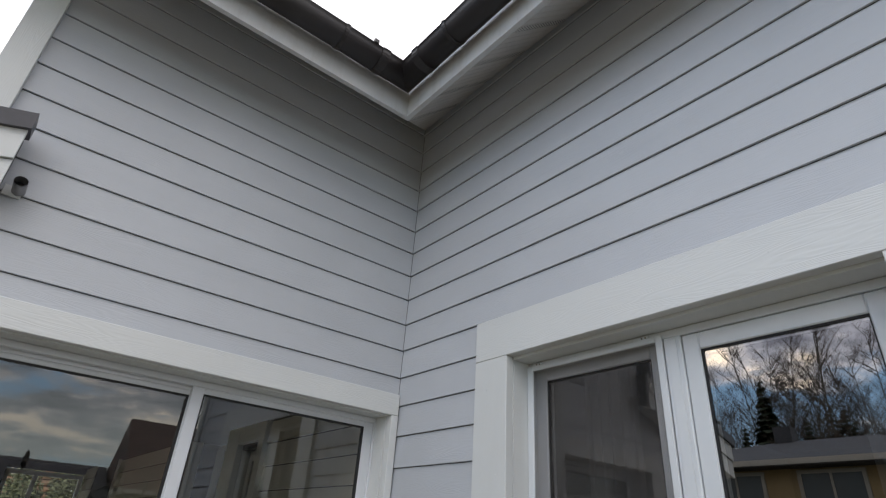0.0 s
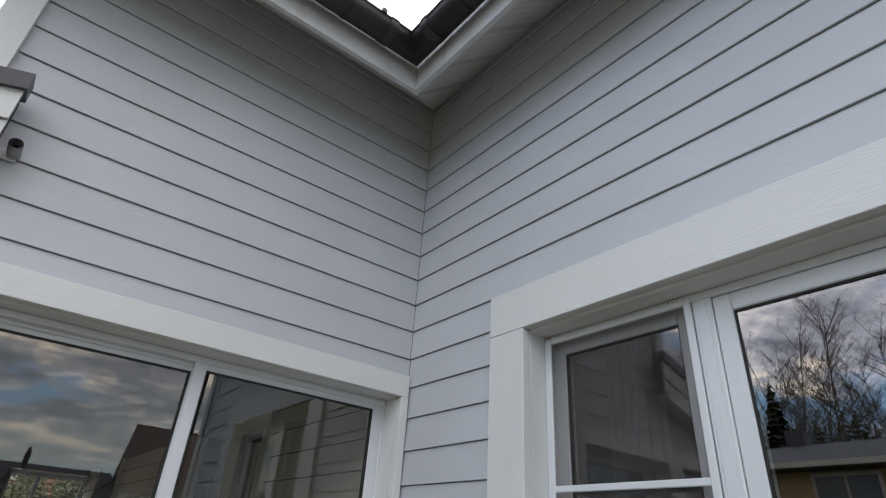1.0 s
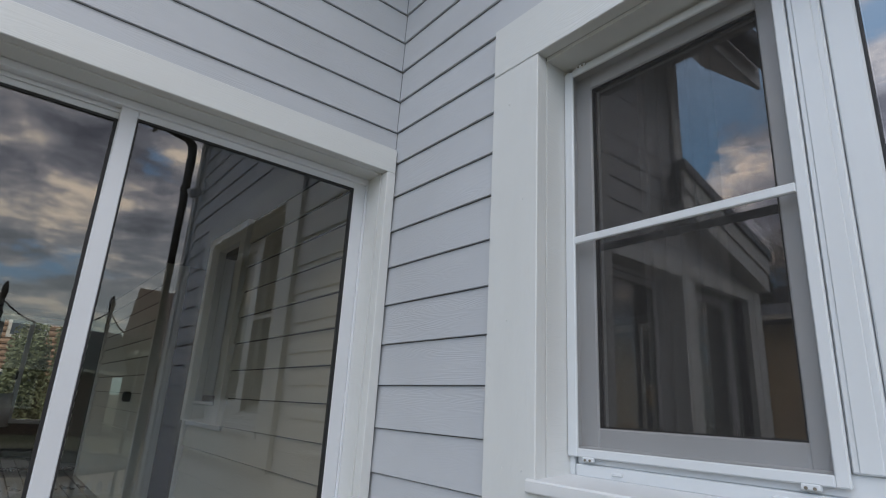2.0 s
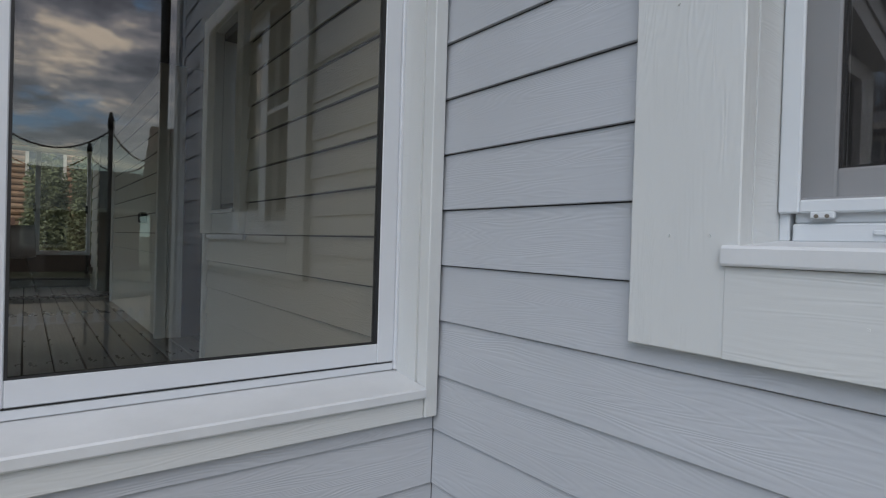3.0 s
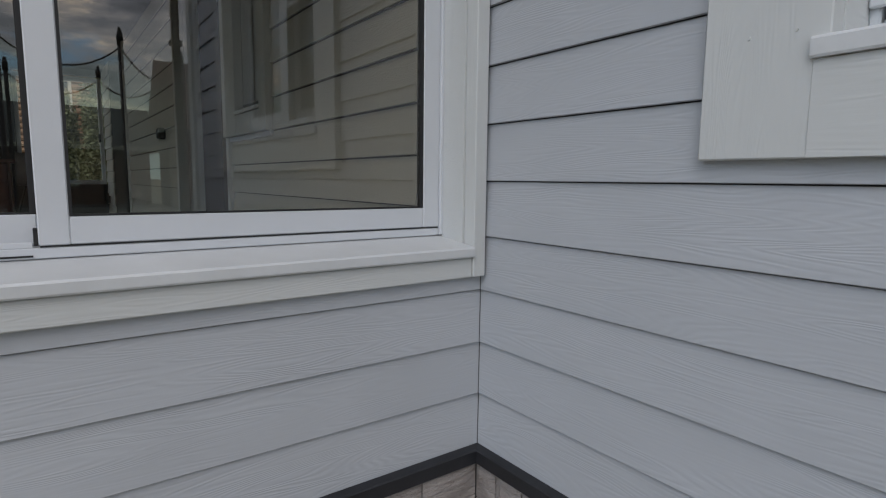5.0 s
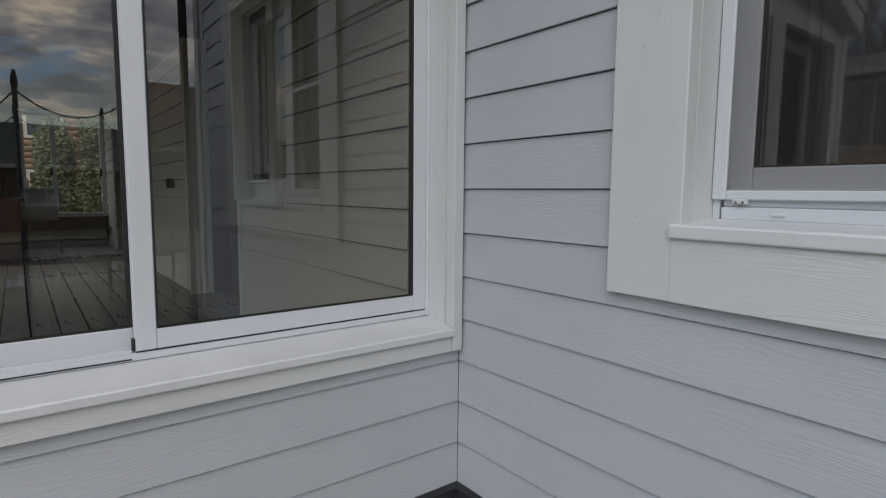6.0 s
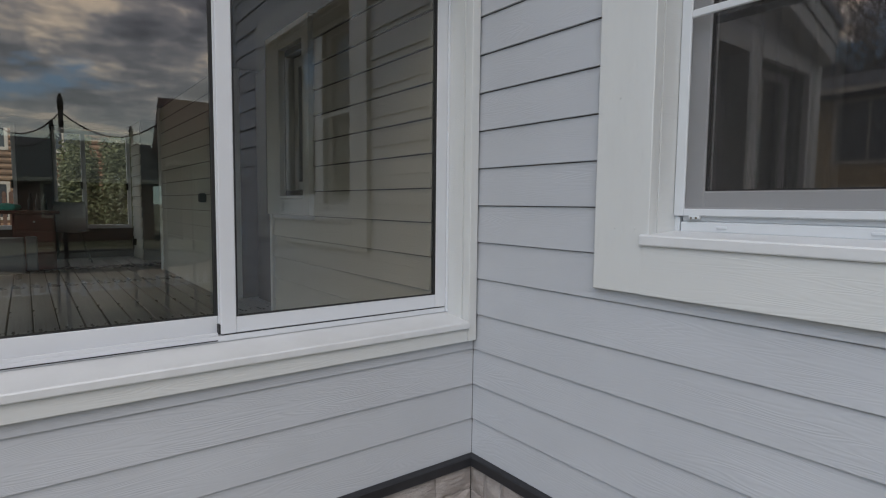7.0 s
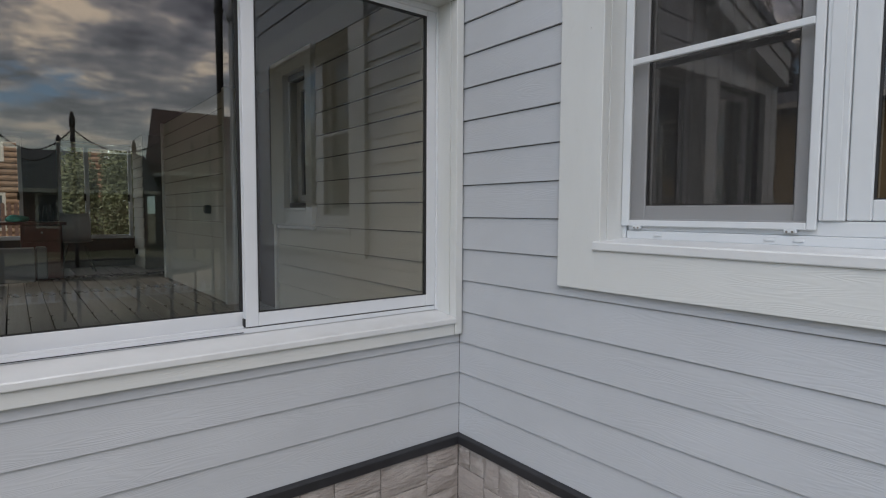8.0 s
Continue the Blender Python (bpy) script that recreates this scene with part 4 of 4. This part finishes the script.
plank_me = mesh_of("plank", boxes((-DW / 2, DW / 2, 0, FAR - 0.222, -0.028, 0), bevel=0.003), DECK)
floor = thing("floor", (-2, 4.6, PF), "porch floor of weathered grey deck planks", "floor", "", "structure")
x = PX + 0.08
while x < 0.68:
    at_pose("plank", plank_me, floor, Matrix.Translation((x, 0.221, PF)))
    x += DW + 0.010


def porch_glazing(parent, along, u0, u1, w, z0, z1, split):
    """A sliding glazing unit of the porch with two sashes; along is x or y, w its place on the other axis."""
    q = (lambda a, b, c, d, e, f: (a, b, c, d, e, f)) if along == "x" else (lambda a, b, c, d, e, f: (c, d, a, b, e, f))
    mid = u0 + (u1 - u0) * split
    fr = bmesh.new()
    for a, b, e, f in ((u0, u0 + 0.05, z0, z1), (u1 - 0.05, u1, z0, z1), (u0 + 0.05, u1 - 0.05, z0, z0 + 0.06), (u0 + 0.05, u1 - 0.05, z1 - 0.06, z1), (mid - 0.03, mid + 0.03, z0 + 0.06, z1 - 0.06)):
        box(fr, *q(a, b, w, w + 0.07, e, f), bevel=0.004)
    part("window_frame", fr, ALU, parent)
    for a, b in ((u0 + 0.05, mid - 0.03), (mid + 0.03, u1 - 0.05)):
        p = part("pane", boxes(q(a, b, w + 0.03, w + 0.036, z0 + 0.06, z1 - 0.06)), CLEAR, parent)
        p.visible_shadow = False
        part("latch", boxes(q(b - 0.02, b + 0.01, w - 0.012, w, 1.75, 1.87)), RUBBER_SHADE, parent)


far_win = thing("window_4", (-2, FAR, 1.12), "white sliding porch glazing looking out on a hedge", "window", "", "structure")
porch_glazing(far_win, "x", -1.22, -0.19, FAR + 0.02, 1.14, 2.66, 0.38)
porch_glazing(far_win, "x", -2.85, -1.66, FAR + 0.02, 1.14, 2.68, 0.50)
part("pier", boxes((-1.66, -1.22, FAR, FAR + 0.12, 1.14, 2.68)), DARKBROWN, far_win)
part("pier", boxes((PX, -2.85, FAR, FAR + 0.12, 1.14, 2.68)), DARKBROWN, far_win)
# Unseen garden side; tall glazing added to bring more daylight into the porch.
side_win = thing("window_5", (PX, 4.6, 0.80), "unseen white sliding glazing added to let daylight into the porch", "window", "", "structure")
for k in range(5):
    porch_glazing(side_win, "y", 0.3 + 1.66 * k, 0.3 + 1.66 * k + 1.56, PX - 0.09, 0.80, 2.62, 0.5)
for k in range(1, 5):
    part("pier", boxes((PX - 0.12, PX, 0.3 + 1.66 * k - 0.1, 0.3 + 1.66 * k, 0.80, 2.62)), DARKBROWN, side_win)

# furniture of the porch
desk = thing("desk", (-1.97, 7.25, PF), "dark mahogany desk with drawers", "desk")
part("top", boxes((-2.72, -1.22, 6.9, 7.6, PF + 0.72, PF + 0.76), bevel=0.006), DARKWOOD, desk)
part("pedestal", boxes((-1.72, -1.27, 6.95, 7.57, PF, PF + 0.72), bevel=0.004), DARKWOOD, desk)
part("pedestal", boxes((-2.67, -2.22, 6.95, 7.57, PF, PF + 0.72), bevel=0.004), DARKWOOD, desk)
for z in (0.08, 0.30, 0.52):
    for xx in (-1.69, -2.64):
        dr = part("drawer", boxes((xx, xx + 0.39, 6.932, 6.95, PF + z, PF + z + 0.19), bevel=0.003), DARKWOOD, desk)
        part("knob", tube([(xx + 0.195, 6.932, PF + z + 0.1), (xx + 0.195, 6.91, PF + z + 0.1)], [0.008, 0.014], 10), STEEL, dr)
bm = bmesh.new()
bmesh.ops.create_icosphere(bm, subdivisions=3, radius=0.11, matrix=Matrix.Translation((-1.75, 7.2, PF + 0.79)) @ Matrix.Diagonal((1.2, 0.9, 0.55, 1)))
for v in bm.verts:
    v.co += 0.02 * Vector(noise.noise_vector(v.co * 14))
    v.co.z = max(v.co.z, PF + 0.761)
solid("cloth", bm, TEAL, (-1.75, 7.2, PF + 0.76), "crumpled teal cloth on the desk", "cloth", "", "", True)
for i, xx in enumerate((-1.52, -1.44, -1.37)):
    z = PF + 0.761
    solid("bottle", tube([(xx, 7.25, z), (xx, 7.25, z + 0.13), (xx, 7.25, z + 0.17), (xx, 7.25, z + 0.22)], [0.03, 0.03, 0.013, 0.013], 12), DARKTUBE, (xx, 7.25, z), "dark bottle on the desk", "bottle", "bottles on the desk", "", True)
chair = thing("chair", (-1.05, 7.8, PF), "white moulded chair with dark thin legs", "chair")
bm = bmesh.new()
rows = []
for i in range(9):
    s = i / 8
    yy = 7.62 + 0.42 * min(s * 1.6, 1) + 0.08 * max(0, s - 0.6)
    zz = PF + 0.44 + (0.0 if s < 0.5 else (s - 0.5) * 0.85)
    hw = 0.21 - 0.05 * max(0, s - 0.6)
    rows.append([(-1.05 + hw * math.cos(math.pi * (1 - j / 8)), yy - (0.05 if s > 0.55 else 0) * abs(j - 4) / 4, zz + 0.03 * abs((j - 4) / 4) ** 2) for j in range(9)])
vs = [[bm.verts.new(p) for p in r] for r in rows]
for r0, r1 in zip(vs, vs[1:]):
    for j in range(8):
        bm.faces.new((r0[j], r0[j + 1], r1[j + 1], r1[j]))
bmesh.ops.solidify(bm, geom=bm.faces[:], thickness=0.012)
part("seat_shell", bm, CHAIRW, chair, "white moulded shell", True)
for sx in (-1, 1):
    for sy in (-1, 1):
        part("leg", tube([(-1.05 + sx * 0.10, 7.80 + sy * 0.08, PF + 0.43), (-1.05 + sx * 0.22, 7.80 + sy * 0.22, PF)], [0.012, 0.010], 8), DARKTUBE, chair)
cab = thing("steel_cabinet", (-1.95, 6.1, PF), "low grey steel box with a door on small feet", "cabinet")
part("body", boxes((-2.5, -1.60, 6.05, 6.35, PF + 0.05, PF + 0.46), bevel=0.01), GREYBOX, cab)
part("door", boxes((-1.59, -1.48, 6.07, 6.3, PF + 0.08, PF + 0.47), bevel=0.012), GREYBOX, cab)
for xx in (-2.4, -1.67):
    part("foot", tube([(xx, 6.0, PF), (xx, 6.0, PF + 0.05)], 0.03, 10), RUBBER_SHADE, cab)

# ---- garden seen through the porch and in the panes ----


def leaf_clump(center, rad, count, size, seed):
    rnd = random.Random(seed)
    bm = bmesh.new()
    for _ in range(count):
        d = Vector((rnd.gauss(0, 1), rnd.gauss(0, 1), rnd.gauss(0, 1))).normalized()
        r = rnd.uniform(0.55, 1.0) * (1 + 0.35 * noise.noise(d * 2.3 + Vector((seed, 0, 0))))
        p = Vector((center[0] + d.x * rad[0] * r, center[1] + d.y * rad[1] * r, max(0.05, center[2] + d.z * rad[2] * r)))
        q = Euler((rnd.uniform(0, 6.28), rnd.uniform(0, 6.28), rnd.uniform(0, 6.28))).to_matrix()
        s = size * rnd.uniform(0.6, 1.3)
        a = [bm.verts.new(p + q @ Vector(v)) for v in ((-s * 0.35, 0, 0), (0, -s, 0.1 * s), (s * 0.35, 0, 0), (0, s, 0.1 * s))]
        bm.faces.new(a)
    return bm


for i, (hx, hy, hz, sx, sz) in enumerate(((0.20, 11.9, 1.6, 0.52, 2.0), (0.95, 12.1, 1.6, 0.7, 2.2), (0.9, 13.3, 1.9, 1.0, 2.3), (-0.62, 12.4, 1.5, 0.42, 1.55))):
    bush = thing("bush", (hx, hy, 0), "dense green garden bush behind the porch", "bush", "garden bushes")
    part("stem", tube([(hx, hy, 0), (hx + 0.03, hy, 0.8), (hx, hy, hz)], [0.05, 0.04, 0.02], 8), BARK, bush)
    part("crown", leaf_clump((hx, hy, hz), (sx, 0.6, sz), 11000, 0.055, i + 3), HEDGE, bush)


def picket_fence(x0, x1, y, h, material, name, label, step):
    f = thing(name, ((x0 + x1) / 2, y, 0), label, "fence")
    me = mesh_of("picket", prism([(-0.04, 0), (0.04, 0), (0.04, h - 0.05), (0, h), (-0.04, h - 0.05)], "y", -0.01, 0.01), material)
    n = int((x1 - x0) / step)
    for i in range(n):
        at_pose("picket", me, f, Matrix.Translation((x0 + i * step, y, 0.05)))
    for z in ((0.35, h - 0.35) if h > 1 else (0.06,)):
        part("rail", boxes((x0, x1, y + 0.011, y + 0.05, z, z + min(0.06, h * 0.12))), material, f)
    for i in range(int((x1 - x0) / 2.5) + 1):
        part("post", boxes((x0 + i * 2.5, x0 + i * 2.5 + 0.08, y + 0.051, y + 0.13, 0, h)), material, f)
    return f


picket_fence(-9, 5, 15.5, 1.75, FENCEW, "picket_fence", "brown wooden picket fence behind the porch", 0.13)
picket_fence(-3.4, 2.6, -8.75, 0.22, PVC, "garden_edging", "low white picket edging along a flower bed", 0.16)


def house(name, label, x0, x1, y0, y1, h, wallm, roofm, axis, pitch, over, wins, storeys=1, base=0.0):
    """A far house: walls, gable or hip roof with overhang, windows with frames on the faces named in wins."""
    hs = thing(name, ((x0 + x1) / 2, (y0 + y1) / 2, 0), label, "house")
    part("wall", boxes((x0, x1, y0, y1, base, h)), wallm, hs)
    bm = bmesh.new()
    X0, X1, Y0, Y1 = x0 - over, x1 + over, y0 - over, y1 + over
    cx, cy = (X0 + X1) / 2, (Y0 + Y1) / 2
    lo = [bm.verts.new(p) for p in ((X0, Y0, h - 0.15), (X1, Y0, h - 0.15), (X1, Y1, h - 0.15), (X0, Y1, h - 0.15))]
    ev = [bm.verts.new(p) for p in ((X0, Y0, h), (X1, Y0, h), (X1, Y1, h), (X0, Y1, h))]
    if axis == "hip":
        r = min(X1 - X0, Y1 - Y0) / 2
        top = h + r * math.tan(radians(pitch))
        if Y1 - Y0 > X1 - X0:
            t0, t1 = bm.verts.new((cx, Y0 + r, top)), bm.verts.new((cx, Y1 - r, top))
            fs = [(ev[0], ev[1], t0), (ev[1], ev[2], t1, t0), (ev[2], ev[3], t1), (ev[3], ev[0], t0, t1)]
        else:
            t0, t1 = bm.verts.new((X0 + r, cy, top)), bm.verts.new((X1 - r, cy, top))
            fs = [(ev[0], ev[1], t1, t0), (ev[1], ev[2], t1), (ev[2], ev[3], t0, t1), (ev[3], ev[0], t0)]
    elif axis == "x":
        top = h + (Y1 - Y0) / 2 * math.tan(radians(pitch))
        t0, t1 = bm.verts.new((X0, cy, top)), bm.verts.new((X1, cy, top))
        fs = [(ev[0], ev[1], t1, t0), (ev[1], ev[2], t1), (ev[2], ev[3], t0, t1), (ev[3], ev[0], t0)]
    else:
        top = h + (X1 - X0) / 2 * math.tan(radians(pitch))
        t0, t1 = bm.verts.new((cx, Y0, top)), bm.verts.new((cx, Y1, top))
        fs = [(ev[0], ev[1], t0), (ev[1], ev[2], t1, t0), (ev[2], ev[3], t1), (ev[3], ev[0], t0, t1)]
    for f in fs:
        bm.faces.new(f)
    for i in range(4):
        bm.faces.new((lo[i], lo[(i + 1) % 4], ev[(i + 1) % 4], ev[i]))
    bm.faces.new(lo[::-1])
    bmesh.ops.recalc_face_normals(bm, faces=bm.faces)
    rf = part("roof", bm, roofm, hs)
    part("eaves_board", boxes((X0 - 0.03, X1 + 0.03, Y0 - 0.03, Y0, h - 0.12, h + 0.03), (X0 - 0.03, X0, Y0, Y1, h - 0.12, h + 0.03), (X1, X1 + 0.03, Y0, Y1, h - 0.12, h + 0.03), (X0 - 0.03, X1 + 0.03, Y1, Y1 + 0.03, h - 0.12, h + 0.03)), CREAM, hs)
    part("chimney", boxes((cx - 0.3, cx + 0.3, cy + 1.0, cy + 1.6, top - 1.2, top + 0.5)), roofm, rf)
    for face, u, z, w, hh in wins:
        if face in "-y+y":
            y = y0 if face == "-y" else y1
            s = -1 if face == "-y" else 1
            q = lambda a, b, c, d, e, f, y=y, s=s: (a, b, min(y + s * c, y + s * d), max(y + s * c, y + s * d), e, f)
        else:
            xx = x0 if face == "-x" else x1
            s = -1 if face == "-x" else 1
            q = lambda a, b, c, d, e, f, xx=xx, s=s: (min(xx + s * c, xx + s * d), max(xx + s * c, xx + s * d), a, b, e, f)
        wn = part("window", boxes(q(u - 0.1, u, 0.0, 0.06, z - 0.1, z + hh + 0.1), q(u + w, u + w + 0.1, 0.0, 0.06, z - 0.1, z + hh + 0.1), q(u, u + w, 0.0, 0.06, z - 0.1, z), q(u, u + w, 0.0, 0.06, z + hh, z + hh + 0.1), q(u + w / 2 - 0.03, u + w / 2 + 0.03, 0.0, 0.05, z, z + hh)), CREAM, hs)
        part("pane", boxes(q(u, u + w, 0.005, 0.03, z, z + hh)), DARKGLASS, wn)
    return hs


DARKGLASS = plain("dark_far_window_glass", (0.05, 0.06, 0.07), 0.12, 0, 0.1)
# beyond the porch
house("timber_house", "two-storey timber house with white windows behind the fence", -9.5, 1.0, 22, 30, 5.2, BRICKISH, SLATE, "x", 30, 0.5, [("-y", u, z, 0.95, 1.1) for u in (-8.2, -5.6, -3.0, -0.9) for z in (1.0, 3.35)])
timber = bpy.data.objects["timber_house"]
for k in range(26):
    zc = 0.1 + 0.2 * k
    gaps = [(u - 0.1, u + 1.05) for u in (-8.2, -5.6, -3.0, -0.9)] if 0.75 < zc < 2.3 or 3.1 < zc < 4.65 else []
    ends = [-9.6] + [e for g in gaps for e in g] + [1.1]
    for a, b in zip(ends[::2], ends[1::2]):
        part("log", tube([(a, 21.985, zc), (b, 21.985, zc)], 0.094, 8), BRICKISH, timber)
# across the lawn, mirrored in the sliding window
house("neighbour_house", "neighbouring house with a steep brown tiled roof", 3.6, 15, -26.8, -22.6, 3.2, FENCEW, TILEROOF, "x", 49, 0.4, [("+y", 4.2, 1.2, 1.0, 1.4), ("+y", 7.0, 1.2, 1.2, 1.4)])
house("long_house", "long low house with a dark shingle roof across the lawn", -17, 2.7, -29, -23.5, 2.4, FENCEW, SLATE, "x", 29, 0.4, [("+y", u, 1.0, 1.2, 1.2) for u in (-13, -9, -5, -1)])
# mirrored in the casement window
house("ochre_house", "ochre house with a low dark hipped roof", -26, -16.5, -1.5, 11, 4.8, OCHRE, SLATE, "hip", 15, 0.7, [("+x", y, z, 1.5, 1.6) for y in (0.0, 2.6, 5.2, 8.0) for z in (0.5, 2.9)])


def branch(bm, p, d, length, r, depth, rnd, twigs):
    n = 3
    pts, q = [p], d.copy()
    for i in range(n):
        q = (q + Vector((rnd.uniform(-0.16, 0.16), rnd.uniform(-0.16, 0.16), rnd.uniform(0.0, 0.14)))).normalized()
        pts.append(pts[-1] + q * length / n)
    rr = [r * (1 - 0.28 * i) for i in range(n + 1)]
    sides = 6 if depth == 0 else 3
    t = tube(pts, rr, sides, False)
    me = bpy.data.meshes.new("tmp")
    t.to_mesh(me)
    t.free()
    (bm if depth < 2 else twigs).from_mesh(me)
    bpy.data.meshes.remove(me)
    if depth >= 3:
        return
    kids = (28, 10, 8)[depth]
    for i in range(kids):
        s = rnd.uniform(0.25 if depth == 0 else 0.15, 1.0)
        k = min(int(s * n), n - 1)
        base = pts[k].lerp(pts[k + 1], s * n - k)
        ang = rnd.uniform(0, 6.28)
        side = Vector((math.cos(ang), math.sin(ang), rnd.uniform(0.25, 0.9))).normalized()
        nd = (q * 0.35 + side).normalized()
        branch(bm, base, nd, length * ((rnd.uniform(0.16, 0.30) * (1.2 - 0.7 * s)) if depth == 0 else rnd.uniform(0.30, 0.5)), r * 0.33, depth + 1, rnd, twigs)


def bare_tree(seed, height):
    rnd = random.Random(seed)
    wood, twigs = bmesh.new(), bmesh.new()
    branch(wood, Vector((0, 0, 0)), Vector((0, 0, 1)), height, height * 0.0052, 0, rnd, twigs)
    tree = thing("tree", (0, 0, 0), "tall bare spring birch with fine twigs", "tree", "trees behind the ochre house")
    part("trunk", wood, BARK, tree)
    part("crown", twigs, TWIG, tree)
    return tree


def spruce(seed, height):
    rnd = random.Random(seed)
    tree = thing("spruce", (0, 0, 0), "dark green spruce among bare trees", "tree", "spruces behind the ochre house")
    part("trunk", tube([(0, 0, 0), (0, 0, height)], [0.2, 0.02], 6), BARK, tree)
    bm = bmesh.new()
    for k in range(34):
        z = height * (0.12 + 0.87 * k / 34)
        reach = (height - z) * 0.24 + 0.15
        for j in range(9):
            a = rnd.uniform(0, 6.28)
            r = reach * rnd.uniform(0.7, 1.15)
            dx, dy = math.cos(a), math.sin(a)
            w = 0.30 * r + 0.08
            pts = [(0, 0, z + 0.1), (dx * r * 0.55 - dy * w, dy * r * 0.55 + dx * w, z - 0.1 * r), (dx * r, dy * r, z - 0.35 * r), (dx * r * 0.55 + dy * w, dy * r * 0.55 - dx * w, z - 0.12 * r)]
            bm.faces.new([bm.verts.new(p) for p in pts])
    part("crown", bm, NEEDLE, tree)
    return tree


rnd = random.Random(11)
kinds = [bare_tree(1, 16), bare_tree(2, 18), bare_tree(5, 14)]
firs = [spruce(3, 14), spruce(4, 11)]
spots = []
for i in range(176):
    ang = radians(-97 + (i % 44) * 1.1 + rnd.uniform(-1.2, 1.2))
    dist = rnd.uniform(40, 66)
    spots.append((math.sin(ang) * dist, math.cos(ang) * dist + 2, rnd.uniform(0, 360), rnd.uniform(0.8, 1.2)))
for i, (tx, ty, tr, ts) in enumerate(spots):
    m = pose(tx, ty, 0, 0, 0, tr)
    src = kinds[i % 3]
    if i < 3:
        src.matrix_basis = m
    else:
        copy_thing(src, m)
for i in range(34):
    ang = radians(-97 + i * 1.4 + rnd.uniform(-2, 2))
    dist = rnd.uniform(40, 50)
    m = pose(math.sin(ang) * dist, math.cos(ang) * dist, 0, 0, 0, rnd.uniform(0, 360))
    src = firs[i % 2]
    if i < 2:
        src.matrix_basis = m
    else:
        copy_thing(src, m)

# ---- trampoline on the lawn, mirrored in the sliding window ----
TX, TY, TRAD = -0.78, -5.89, 1.18
tramp = thing("trampoline", (TX, TY, 0), "round garden trampoline with a green safety net on padded poles", "trampoline")
ring = [(TX + TRAD * math.cos(2 * math.pi * i / 40), TY + TRAD * math.sin(2 * math.pi * i / 40), 0.85) for i in range(41)]
part("ring", tube(ring, 0.04, 8, False), DARKTUBE, tramp, "", True)
bm = bmesh.new()
bmesh.ops.create_circle(bm, cap_ends=True, segments=40, radius=TRAD - 0.05, matrix=Matrix.Translation((TX, TY, 0.86)))
part("jump_mat", bm, DARKTUBE, tramp)
NP = 8
poles = []
for i in range(NP):
    a = 2 * math.pi * i / NP + radians(67.5)
    px, py = TX + (TRAD + 0.05) * math.cos(a), TY + (TRAD + 0.05) * math.sin(a)
    poles.append((px, py))
    pole = part("pole", tube([(px, py, 0), (px, py, 2.50)], 0.022, 10), DARKTUBE, tramp, "black padded pole", True)
    part("cap", tube([(px, py, 2.50), (px, py, 2.58), (px, py, 2.66)], [0.027, 0.030, 0.012], 10), DARKTUBE, pole, "", True)
for i in range(NP):
    (ax, ay), (bx, by) = poles[i], poles[(i + 1) % NP]
    top = []
    for k in range(13):
        s = k / 12
        top.append((ax + (bx - ax) * s, ay + (by - ay) * s, 2.48 - 0.22 * 4 * s * (1 - s)))
    part("rope", tube(top, 0.008, 5, False), DARKTUBE, tramp, "", True)
    bm = bmesh.new()
    lo = [bm.verts.new((p[0], p[1], 0.9)) for p in top]
    hi = [bm.verts.new(p) for p in top]
    for k in range(12):
        bm.faces.new((lo[k], lo[k + 1], hi[k + 1], hi[k]))
    part("net_panel", bm, TRAMPNET, tramp, "fine green net")

# ---- plinth stones ----


def stone_mesh(w, h, seed):
    bm = bmesh.new()
    nx, nz = 4, 3
    front = {}
    for i in range(nx + 1):
        for j in range(nz + 1):
            edge = i in (0, nx) or j in (0, nz)
            dep = -0.004 if edge else -0.009 - 0.007 * (0.5 + 0.5 * noise.noise(Vector((i * 0.9 + seed * 3.1, j * 1.1, seed))))
            jx = 0 if i in (0, nx) else 0.010 * noise.noise(Vector((i, j, seed + 5)))
            jz = 0 if j in (0, nz) else 0.008 * noise.noise(Vector((j, i, seed + 9)))
            front[i, j] = bm.verts.new((w * i / nx + jx, dep, h * j / nz + jz))
    for i in range(nx):
        for j in range(nz):
            bm.faces.new((front[i, j], front[i + 1, j], front[i + 1, j + 1], front[i, j + 1]))
    back = [bm.verts.new(p) for p in ((0, 0.008, 0), (w, 0.008, 0), (w, 0.008, h), (0, 0.008, h))]
    rim = [[front[i, 0] for i in range(nx + 1)], [front[nx, j] for j in range(nz + 1)], [front[nx - i, nz] for i in range(nx + 1)], [front[0, nz - j] for j in range(nz + 1)]]
    for k, side in enumerate(rim):
        bm.faces.new(side[::-1] + [back[k], back[(k + 1) % 4]])
    bmesh.ops.recalc_face_normals(bm, faces=bm.faces)
    return mesh_of("stone", bm, STONE)


rnd = random.Random(21)
for wm, length in ((LEFT_M, -LEFT_END), (RIGHT_M, -RIGHT_END)):
    seed = 0
    u = 0.004
    while u < length - 0.1:
        w = rnd.choice((0.16, 0.20, 0.24, 0.27))
        w = min(w, length - u)
        cuts = rnd.choice(((0.0, 0.14, 0.27, 0.41), (0.0, 0.12, 0.24, 0.41), (0.0, 0.11, 0.28, 0.41), (0.0, 0.10, 0.17, 0.29, 0.41)))
        for z0, z1 in zip(cuts, cuts[1:]):
            seed += 1
            halves = [(0, w)] if w < 0.19 or rnd.random() < 0.65 else [(0, w * 0.45), (w * 0.45, w)]
            for h0, h1 in halves:
                me = stone_mesh(h1 - h0 - 0.005, z1 - z0 - 0.005, seed + h0)
                start = u + h0 if wm is RIGHT_M else -u - h1 + 0.0
                at_pose("stone", me, plinth, wm @ Matrix.Translation((start, 0, z0)))
        u += w
